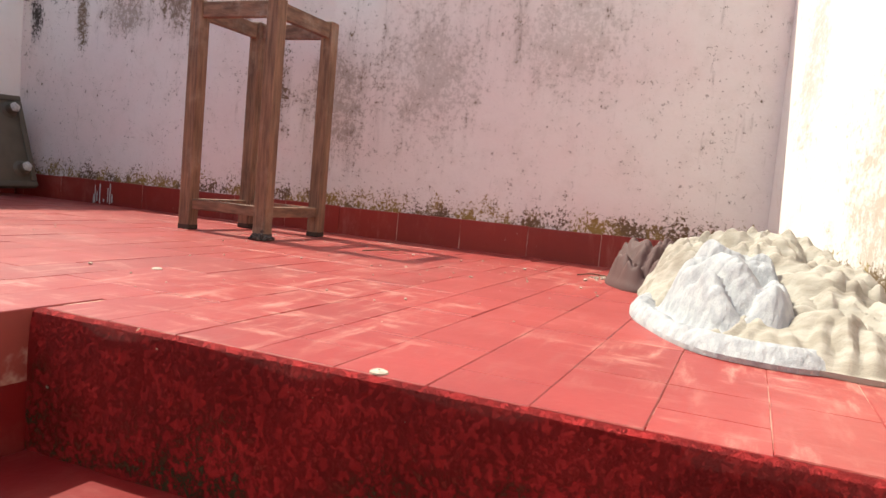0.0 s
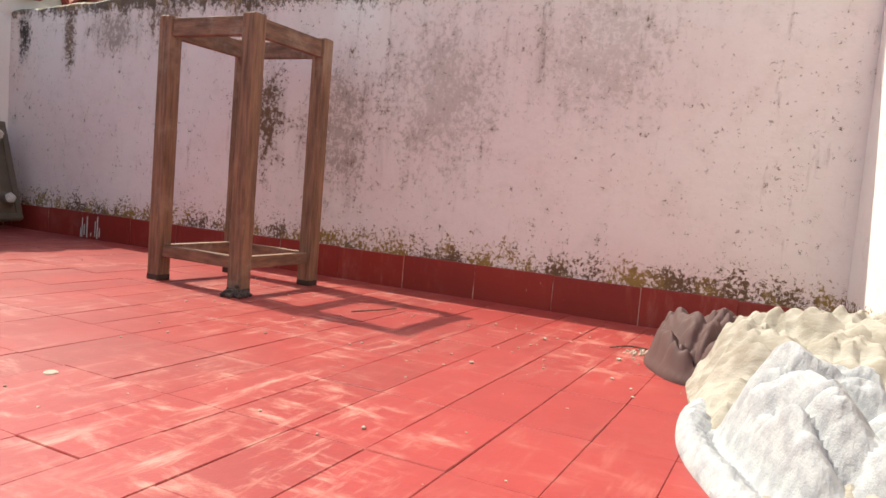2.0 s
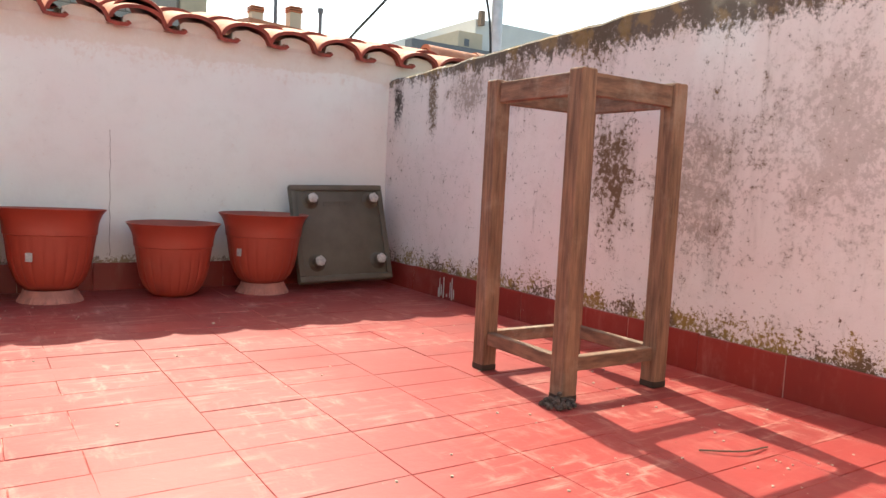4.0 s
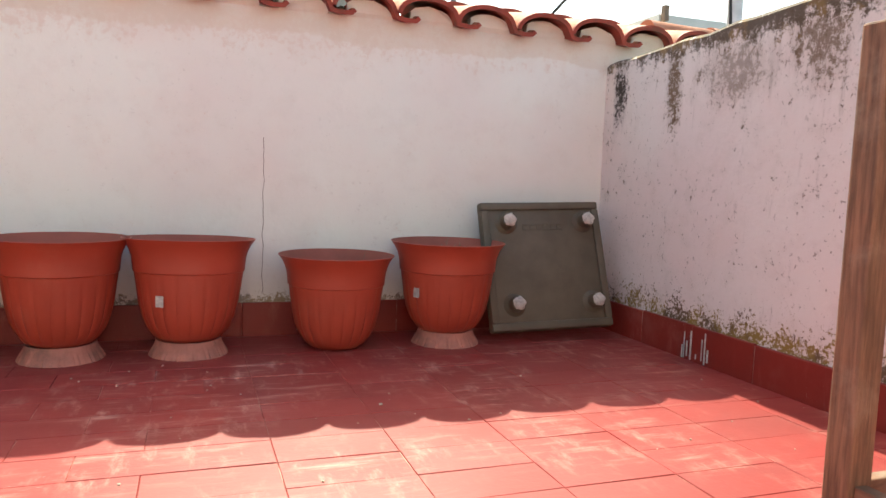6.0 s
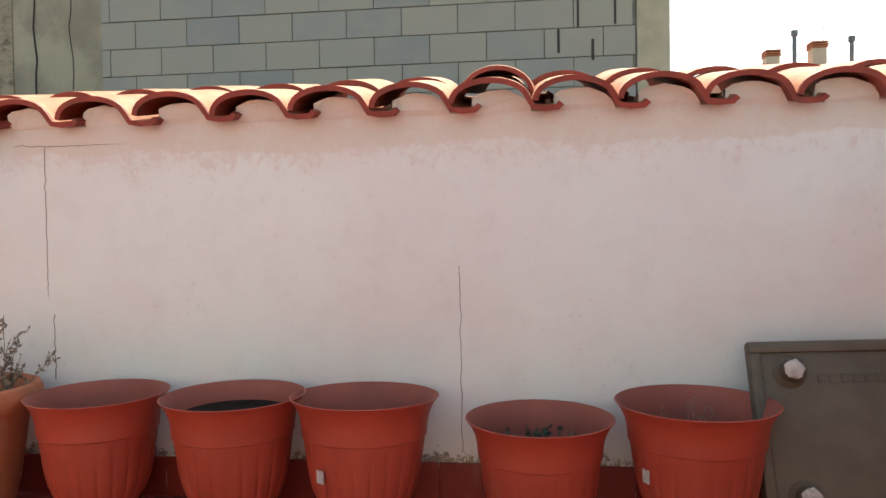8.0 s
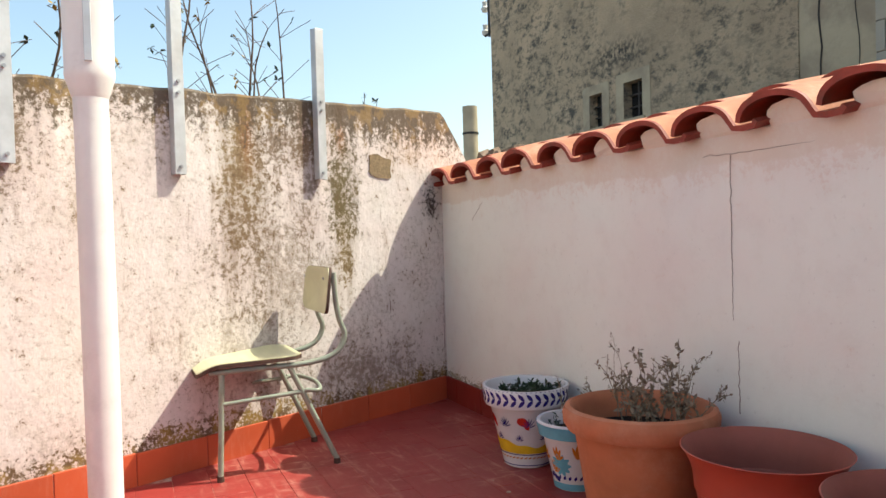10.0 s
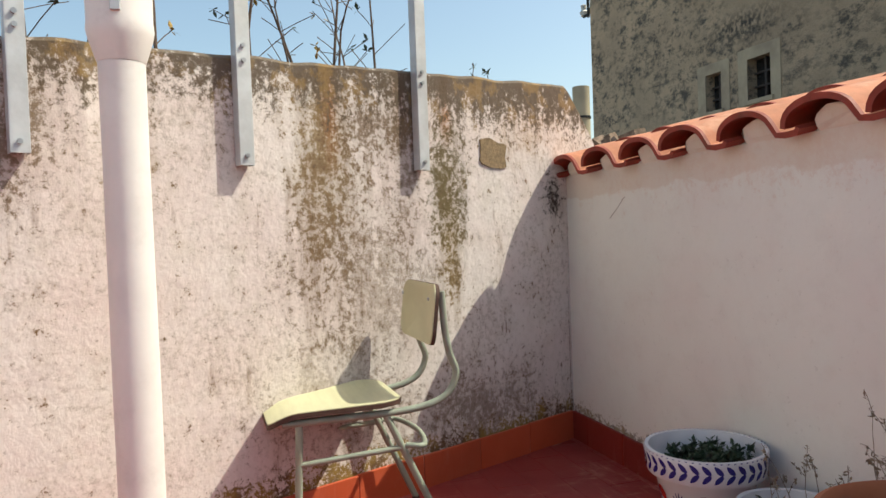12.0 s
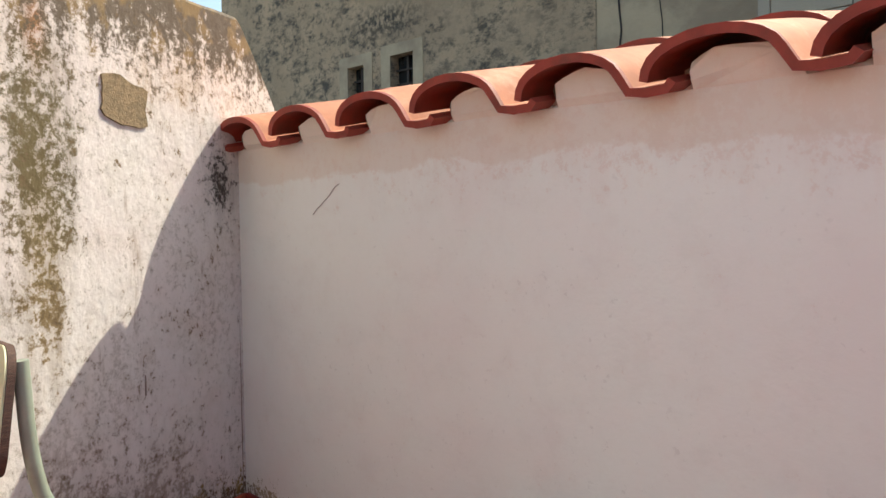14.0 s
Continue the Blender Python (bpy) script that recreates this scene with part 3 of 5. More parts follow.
crack_b(1.03, 0.86, 1.16, 1), crack_b(1.03, 0.66, 0.86, 2), crack_b(1.05, 0.38, 0.60, 3, 0.0045)
crack_b(2.425, 0.16, 0.75, 7, 0.0022)
crack("wall_north_crack", "thin horizontal crack", [(0.92 + k * 0.03, YB - 0.0003, 1.165 + 0.012 * noise.noise(Vector((k * 0.6, 4, 4)))) for k in range(16)], 0.0018)
crack("wall_north_crack", "thin branching crack", [(-0.75 + k * 0.02, YB - 0.0003, 1.02 + 0.014 * k + 0.01 * noise.noise(Vector((k * 0.7, 4, 9)))) for k in range(7)], 0.0018)
crack("wall_west_crack", "thin crack in the corner", [(XC + 0.004, YB - 0.012, 0.15 + k * 0.06) for k in range(15)], 0.003)
crack("wall_west_mark", "dark groove in the plaster", [(c_x(4.70) + 0.002, 4.70, 0.545), (c_x(4.70) + 0.002, 4.70, 0.60)], 0.005)


# ---- stool frame ----
def stool():
    s = thing("stool_frame", "tall weathered wooden stool frame beside the mouldy wall", "stool", at=(3.418, 3.030, 0))
    H, W, T = 0.897, 0.209, 0.054
    for sx in (-1, 1):
        for sy in (-1, 1):
            leg = part("leg", boxed(-T / 2, T / 2, -T / 2, T / 2, 0.0, H, bevel=0.005), M_WOOD, s)
            leg.location = (sx * (W - T / 2), sy * (W - T / 2), 0)
            part("leg_foot_stain", boxed(-T / 2 - 0.0006, T / 2 + 0.0006, -T / 2 - 0.0006, T / 2 + 0.0006, 0.0, 0.022, bevel=0.004), plain("damp_black_wood", (0.05, 0.03, 0.02), 0.8), leg)
    for k, (dx, dy) in enumerate(((0, -1), (0, 1), (-1, 0), (1, 0))):
        for nm, z0, z1, th, off in (("top_rail", 0.828, 0.889, 0.026, 0.024), ("stretcher", 0.082, 0.122, 0.028, 0.027)):
            L = W - T
            o = W - off
            if dx == 0:
                bm = boxed(-L, L, dy * o - th / 2, dy * o + th / 2, z0, z1, bevel=0.003)
            else:
                bm = boxed(dx * o - th / 2, dx * o + th / 2, -L, L, z0, z1, bevel=0.003)
            part(nm, bm, M_WOOD_H, s)
    return s


stool()


# ---- pots ----
def plastic_pot(at, rz, R=0.215, foot=True, tilt=0.0, soil=0.16, label="", H=0.385):
    p = thing("plastic_pot", label, "plant pot", "large red plastic pots", at=at, rz=rz)
    base = 0.045 if foot else 0.0
    h = H - base
    outer = [(0.34, 0), (0.43, 0.014), (0.535, 0.06), (0.63, 0.14), (0.71, 0.26), (0.76, 0.40), (0.79, 0.54), (0.822, 0.68), (0.842, 0.69), (0.850, 0.755), (0.862, 0.82), (0.89, 0.88), (0.94, 0.945), (0.99, 0.985), (1.01, 1.0), (0.995, 1.004), (0.93, 0.955), (0.872, 0.885), (0.842, 0.80), (0.822, 0.70), (0.79, 0.69), (0.76, 0.54), (0.66, 0.28), (0.5, 0.1)]
    prof = [(r * R, z * h) for r, z in outer]

    def ribs(i, a):
        return -0.0032 * max(0, math.cos(a * 22)) ** 6 if 2 <= i <= 6 else 0

    bm, rings = lathe(bmesh.new(), prof, 132, ribs)
    bm.faces.new(rings[0][::-1])
    body = part("body", bm, M_POT, p, smooth=True)
    body.data.materials.append(M_POT_IN)
    n = 132
    for q in range(15 * n, 23 * n):
        body.data.polygons[q].material_index = 1
    body.location = (0, 0, base)
    body.rotation_euler = (0, radians(tilt), 0)
    disc("soil", 0.775 * R * (0.78 + 0.22 * min(1, soil / 0.2)), base + soil, M_SOIL, p, 0.006)
    if foot:
        bm, rings = lathe(bmesh.new(), [(0.095, 0.052), (0.104, 0.052), (0.108, 0.035), (0.122, 0.012), (0.128, 0.0), (0.118, 0.0), (0.095, 0.04)], 96, lambda i, a: 0.0022 * math.cos(a * 40) if i in (2, 3, 4) else 0)
        part("pot_foot", bm, M_FOOT, p, "faded fluted plastic foot", smooth=True)
    return p


def add_label(p, ang, z, r=0.168, w=0.028, h=0.036):
    bm = bmesh.new()
    cols = []
    for i in range(6):
        a = radians(ang) + (i - 2.5) * w / 2.5 / r * 0.5
        cols.append([bm.verts.new(((r + 0.0015) * math.cos(a), (r + 0.0015) * math.sin(a), z + (q - 2) * h / 4 + 0.004 * noise.noise(Vector((i, q, z))))) for q in range(5)])
    for a, b in zip(cols, cols[1:]):
        for q in range(4):
            bm.faces.new((a[q], b[q], b[q + 1], a[q + 1]))
    part("torn_label", bm, M_LABEL, p, "torn pale paper label")


p1 = plastic_pot((3.088, 4.868, 0), 10, label="red plastic pot with torn label and dry stalks inside", soil=0.235)
add_label(p1, 200, 0.205, r=0.169)
p2 = plastic_pot((2.665, 4.872, 0), 40, 0.206, False, label="red plastic pot without foot, holding dark green weeds", soil=0.235, H=0.335)
p3 = plastic_pot((2.162, 4.868, 0), 75, 0.213, H=0.39, soil=0.17, tilt=2, label="red plastic pot with a torn label, loose on a stained foot")
add_label(p3, 163, 0.20, r=0.166)
p4 = plastic_pot((1.775, 4.866, 0), 120, 0.207, label="red plastic pot with bare dark soil inside", soil=0.292, H=0.39)
add_label(p4, 20, 0.22, r=0.162)
p5 = plastic_pot((1.352, 4.866, 0), 200, 0.200, label="ribbed red plastic pot beside the terracotta pot", soil=0.225, H=0.39)


def stalk(bm, base, h, lean=0.1, r=0.0012, twigs=4, leafy=None, seed=0):
    rnd = random.Random(seed)
    a = rnd.uniform(0, 6.28)
    pts = [Vector(base)]
    d = Vector((math.cos(a) * lean, math.sin(a) * lean, 1)).normalized()
    n = 6
    for k in range(n):
        d = (d + Vector((rnd.uniform(-0.2, 0.2), rnd.uniform(-0.2, 0.2), 0.05))).normalized()
        pts.append(pts[-1] + d * h / n)
    tube(bm, pts, [r * (1 - 0.6 * k / n) for k in range(n + 1)], 4)
    for q in range(twigs):
        k = rnd.randint(2, n)
        o = pts[k]
        t = (d + Vector((rnd.uniform(-1, 1), rnd.uniform(-1, 1), rnd.uniform(-0.2, 0.6)))).normalized()
        e = o + t * rnd.uniform(0.12, 0.3) * h
        tube(bm, [o, (o + e) / 2 + Vector((0, 0, 0.005)), e], r * 0.6, 3)
        if leafy is not None:
            for s in range(5):
                leafy.append((o.lerp(e, rnd.uniform(0.3, 1)), t))
    if leafy is not None:
        leafy.append((pts[-1], d))


def leaves(bm, spots, size, rnd):
    for c, d in spots:
        u = Vector((rnd.uniform(-1, 1), rnd.uniform(-1, 1), rnd.uniform(-1, 1))).normalized()
        w = u.cross(d if d.length else Vector((0, 0, 1)))
        if w.length < 0.1:
            continue
        w.normalize()
        s = size * rnd.uniform(0.6, 1.3)
        vs = [c, c + u * s * 0.5 + w * s * 0.25, c + u * s, c + u * s * 0.5 - w * s * 0.25]
        bm.faces.new([bm.verts.new(v) for v in vs])


def plant(name, at, label, stems, mat_stem, mat_leaf, spread, h, leaf, twigs=4, seed=1, category="plant", r=0.0014):
    rnd = random.Random(seed)
    t = thing(name, label, category, at=at)
    b1, b2, spots = bmesh.new(), bmesh.new(), []
    for i in range(stems):
        a, q = rnd.uniform(0, 6.28), spread * math.sqrt(rnd.random())
        stalk(b1, (q * math.cos(a), q * math.sin(a), 0), h * rnd.uniform(0.55, 1.1), 0.35, r, twigs, spots if leaf else None, seed * 100 + i)
    part("stem_cluster", b1, mat_stem, t, kind="stuff")
    if leaf:
        leaves(b2, spots, leaf, rnd)
        part("leaves", b2, mat_leaf, t, kind="stuff")
    return t


plant("weeds", (2.665, 4.87, 0.238), "low dark green weeds growing in the red pot", 34, M_LEAF, M_LEAF, 0.12, 0.045, 0.014, 4, 3)
plant("dry_stalk", (2.74, 4.84, 0.235), "single pale dry stalk in the red pot", 1, M_DRY, M_DRY, 0.0, 0.13, 0, 0, 5)
plant("dry_stalks", (3.07, 4.86, 0.275), "few pale dry stalks in the red pot", 5, M_DRY, M_DRY, 0.05, 0.12, 0.008, 3, 6)
plant("dry_stalks", (1.41, 4.86, 0.268), "few thin dry stalks in the ribbed red pot", 4, M_DRY, M_DRY, 0.04, 0.08, 0, 2, 9)


def clay_pot():
    p = thing("terracotta_pot", "large plain terracotta pot with a thick rounded rim", "plant pot", at=(0.90, 4.845, 0))
    prof = [(0.13, 0), (0.142, 0.003), (0.17, 0.12), (0.20, 0.33), (0.205, 0.345), (0.226, 0.352), (0.236, 0.372), (0.238, 0.398), (0.230, 0.418), (0.216, 0.424), (0.205, 0.412), (0.20, 0.38), (0.18, 0.22), (0.17, 0.2)]
    prof = [(r * 0.985, z * 0.97) for r, z in prof]
    bm, rings = lathe(bmesh.new(), prof, 72)
    bm.faces.new(rings[0][::-1])
    part("body", bm, M_CLAY, p, smooth=True)
    disc("soil", 0.190, 0.325, M_SOIL, p, 0.008)


clay_pot()
plant("dead_herb", (0.985, 4.83, 0.325), "dead grey-brown herb standing in the terracotta pot", 22, M_DRY, M_DRY, 0.10, 0.235, 0.017, 9, 12, r=0.0020)
plant("dead_herb", (0.76, 4.90, 0.325), "thin dead sprigs in the terracotta pot", 4, M_DRY, M_DRY, 0.04, 0.22, 0.014, 4, 17, r=0.0014)


def on_cone(r_at, ang, z, off=0.0012):
    r = r_at(z) + off
    return Vector((r * math.cos(ang), r * math.sin(ang), z))


def painted_stroke(bm, r_at, a0, z0, a1, z1, w, n=6):
    """A tapering brush stroke on a round pot."""
    L, Rr = [], []
    d = Vector((a1 - a0, 0, 0))
    for i in range(n + 1):
        t = i / n
        a, z = a0 + (a1 - a0) * t, z0 + (z1 - z0) * t
        ww = w * math.sin(math.pi * (0.12 + 0.83 * t)) ** 0.8
        r = r_at(z)
        du, dz = (a1 - a0) * r, z1 - z0
        ln = math.hypot(du, dz) or 1
        nu, nz = -dz / ln * ww / r, du / ln * ww
        L.append(bm.verts.new(on_cone(r_at, a + nu, z + nz)))
        Rr.append(bm.verts.new(on_cone(r_at, a - nu, z - nz)))
    for i in range(n):
        bm.faces.new((L[i], L[i + 1], Rr[i + 1], Rr[i]))


def band(bm, r_at, z0, z1, a0=0, a1=2 * math.pi, n=64, f0=None, f1=None):
    lo, hi = [], []
    for i in range(n + 1):
        a = a0 + (a1 - a0) * i / n
        lo.append(bm.verts.new(on_cone(r_at, a, f0(a) if f0 else z0)))
        hi.append(bm.verts.new(on_cone(r_at, a, f1(a) if f1 else z1)))
    for i in range(n):
        bm.faces.new((lo[i], lo[i + 1], hi[i + 1], hi[i]))


M_GLAZE = plain("white_glaze", (0.68, 0.67, 0.70), 0.25, var=0.08, bump=0)
M_BLUE = plain("cobalt_glaze", (0.035, 0.03, 0.19), 0.25, bump=0)
M_YELLOW = plain("yellow_glaze", (0.75, 0.48, 0.03), 0.25, bump=0)
M_REDG = plain("red_glaze", (0.55, 0.03, 0.02), 0.25, bump=0)
M_ORANGE = plain("orange_glaze", (0.62, 0.20, 0.03), 0.25, bump=0)
M_AQUA = plain("light_blue_glaze", (0.15, 0.42, 0.55), 0.25, bump=0)


def painted_pot():
    p = thing("painted_pot", "white glazed pot painted with blue leaves, red bird and yellow band", "plant pot", at=(0.10, 4.905, 0), rz=0)
    prof = [(0.088, 0), (0.095, 0.004), (0.146, 0.245), (0.150, 0.25), (0.168, 0.252), (0.172, 0.262), (0.178, 0.318), (0.174, 0.326), (0.164, 0.325), (0.158, 0.30), (0.140, 0.24), (0.13, 0.2)]
    bm, rings = lathe(bmesh.new(), prof, 64)
    bm.faces.new(rings[0][::-1])
    part("body", bm, M_GLAZE, p, smooth=True)
    low = lambda z: 0.0955 + (z - 0.004) * 0.2116
    rim = lambda z: 0.1720 + (z - 0.262) * 0.107
    bm = bmesh.new()
    for k in range(34):
        a = 2 * math.pi * k / 34
        painted_stroke(bm, rim, a, 0.291, a - 0.13, 0.316, 0.0075)
        painted_stroke(bm, rim, a, 0.289, a - 0.13, 0.265, 0.0075)
    part("leaf_border", bm, M_BLUE, p, "cobalt blue leaf border", kind="stuff")
    bm = bmesh.new()
    for k in range(60):
        a = 2 * math.pi * k / 60
        painted_stroke(bm, rim, a, 0.3235, a + 0.04, 0.3235, 0.0018, 2)
    part("rim_dots", bm, M_BLUE, p, kind="stuff")
    bm = bmesh.new()
    for c in (-1.2, -0.45, 0.35, -2.0, -2.8, 1.2, 2.2):
        for k in range(7):
            t = -1.2 + 0.4 * k
            painted_stroke(bm, low, c + 0.03 * math.sin(t), 0.17 + 0.012 * math.cos(t), c + 0.22 * math.sin(t), 0.17 + 0.045 * math.cos(t), 0.0022, 4)
            painted_stroke(bm, low, c - 0.3 + 0.02 * math.sin(t), 0.115 + 0.01 * math.cos(t), c - 0.3 + 0.16 * math.sin(t), 0.115 + 0.03 * math.cos(t), 0.0018, 4)
    band(bm, low, 0.058, 0.062), band(bm, low, 0.012, 0.016)
    part("blue_strokes", bm, M_BLUE, p, kind="stuff")
    bm = bmesh.new()
    band(bm, low, 0.064, 0.085, f1=lambda a: 0.092 + 0.028 * math.sin(a + 3.3) ** 2 + 0.004 * math.sin(a * 9))
    part("yellow_ground", bm, M_YELLOW, p, kind="stuff")
    bm = bmesh.new()
    for a in (-1.75, -0.62):
        painted_stroke(bm, low, a - 0.16, 0.205, a + 0.16, 0.19, 0.018, 8)
        painted_stroke(bm, low, a + 0.05, 0.19, a + 0.17, 0.165, 0.010, 6)
    part("red_bird", bm, M_REDG, p, kind="stuff")
    bm = bmesh.new()
    for k in range(40):
        a = 2 * math.pi * k / 40
        painted_stroke(bm, low, a, 0.042, a + 0.12, 0.05, 0.003, 4)
    part("orange_scrolls", bm, M_ORANGE, p, kind="stuff")
    disc("soil", 0.15, 0.262, M_SOIL, p, 0.006)


def blue_rim_pot():
    p = thing("blue_rim_pot", "small white pot with light blue rim and painted flowers", "plant pot", at=(0.425, 4.925, 0))
    prof = [(0.075, 0), (0.08, 0.003), (0.118, 0.19), (0.121, 0.195), (0.132, 0.197), (0.142, 0.245), (0.138, 0.252), (0.128, 0.25), (0.122, 0.22), (0.11, 0.17)]
    bm, rings = lathe(bmesh.new(), prof, 56)
    bm.faces.new(rings[0][::-1])
    part("body", bm, M_GLAZE, p, smooth=True)
    low = lambda z: 0.0805 + (z - 0.003) * 0.203
    rim = lambda z: 0.1330 + (z - 0.197) * 0.209
    bm = bmesh.new()
    band(bm, rim, 0.199, 0.244)
    part("rim_band", bm, M_AQUA, p, "light blue glazed rim")
    bm = bmesh.new()
    band(bm, low, 0.004, 0.03)
    for k in range(10):
        t = k * math.pi / 5
        painted_stroke(bm, low, -1.15, 0.10, -1.15 + 0.40 * math.cos(t), 0.10 + 0.042 * math.sin(t), 0.010, 6)
    part("blue_flower", bm, M_AQUA, p, kind="stuff")
    bm = bmesh.new()
    for c, z in ((-1.25, 0.14), (-0.55, 0.15), (-1.9, 0.13), (0.2, 0.13), (-1.45, 0.09)):
        for t in (0.3, 0.9, 1.5, 2.1):
            painted_stroke(bm, low, c, z - 0.02, c + 0.26 * math.cos(t), z - 0.02 + 0.05 * math.sin(t), 0.006, 5)
    part("orange_petals", bm, M_ORANGE, p, kind="stuff")
    bm = bmesh.new()
    for k in range(14):
        a = -2.4 + 0.22 * k
        painted_stroke(bm, low, a, 0.045, a + 0.07, 0.06, 0.005, 4)
    for a, z in ((-1.5, 0.045), (-1.38, 0.038), (-1.62, 0.052)):
        painted_stroke(bm, low, a - 0.08, z, a + 0.08, z + 0.012, 0.011, 5)
    part("dark_leaves", bm, M_BLUE, p, kind="stuff")
    disc("soil", 0.115, 0.20, M_SOIL, p, 0.005)


painted_pot(), blue_rim_pot()
plant("green_herb", (0.10, 4.905, 0.262), "dark green herb filling the painted pot", 40, M_LEAF, M_LEAF, 0.125, 0.055, 0.020, 6, 21)
plant("dry_sprigs", (0.42, 4.93, 0.20), "dry brown sprigs in the blue-rimmed pot", 7, M_DRY, M_DRY, 0.08, 0.19, 0.014, 4, 25, r=0.0015)
plant("dry_sprigs", (0.36, 4.88, 0.20), "small dark sprigs in the blue-rimmed pot", 5, M_LEAF, M_LEAF, 0.05, 0.06, 0.012, 3, 28)


# ---- square stoneware tray leaning in the corner ----
def tray():
    t = thing("square_tray", "square grey-brown stoneware tray with four feet, leaning on the wall", "shower tray")
    S, T = 0.262, 0.035
    bm = boxed(-S, S, -0.008, T - 0.008, -S, S, bevel=0.012)
    part("body", bm, M_PLATE, t, smooth=True)
    for nm, q0, q1, y0 in (("rim", S - 0.035, S - 0.004, -0.018),):
        for a in ("t", "b", "l", "r"):
            if a == "t":
                b = boxed(-q1, q1, y0, 0, q0, q1, bevel=0.006)
            elif a == "b":
                b = boxed(-q1, q1, y0, 0, -q1, -q0, bevel=0.006)
            elif a == "l":
                b = boxed(-q1, -q0, y0, 0, -q0, q0, bevel=0.006)
            else:
                b = boxed(q0, q1, y0, 0, -q0, q0, bevel=0.006)
            part(nm, b, M_PLATE, t, smooth=True)
    for sx in (-1, 1):
        for sz in (-1, 1):
            bm, rings = lathe(bmesh.new(), [(0.048, 0.0), (0.040, 0.008), (0.031, 0.016), (0.029, 0.05), (0.027, 0.054)], 24)
            bm.faces.new(rings[-1])
            ft = part("foot", bm, M_PLATE, t, smooth=True)
            ft.matrix_parent_inverse.identity()
            ft.matrix_basis = pose(0.184 if sx > 0 else -0.156, -0.006, 0.174 if sz > 0 else -0.158, 90, 0, 0)
            bm, rings = lathe(bmesh.new(), [(0.025, 0.050), (0.026, 0.058), (0.020, 0.063), (0.008, 0.065)], 14, lambda i, a: 0.003 * math.sin(a * 5 + i))
            bm.faces.new(rings[-1])
            part("plug", bm, M_STUD, ft, "rough pale cement plug", smooth=True)
    bm = bmesh.new()
    for k in range(6):
        for q in range(2):
            box(bm, -0.085 + 0.03 * k, -0.063 + 0.03 * k, -0.0105, -0.007, 0.143 + 0.02 * q, 0.148 + 0.02 * q)
        box(bm, -0.085 + 0.03 * k, -0.081 + 0.03 * k, -0.0105, -0.007, 0.143, 0.166)
    part("embossed_marks", bm, M_PLATE, t)
    t.matrix_world = pose(3.515, 4.885, 0.292, -19, -2, -3)
    return t


tray()


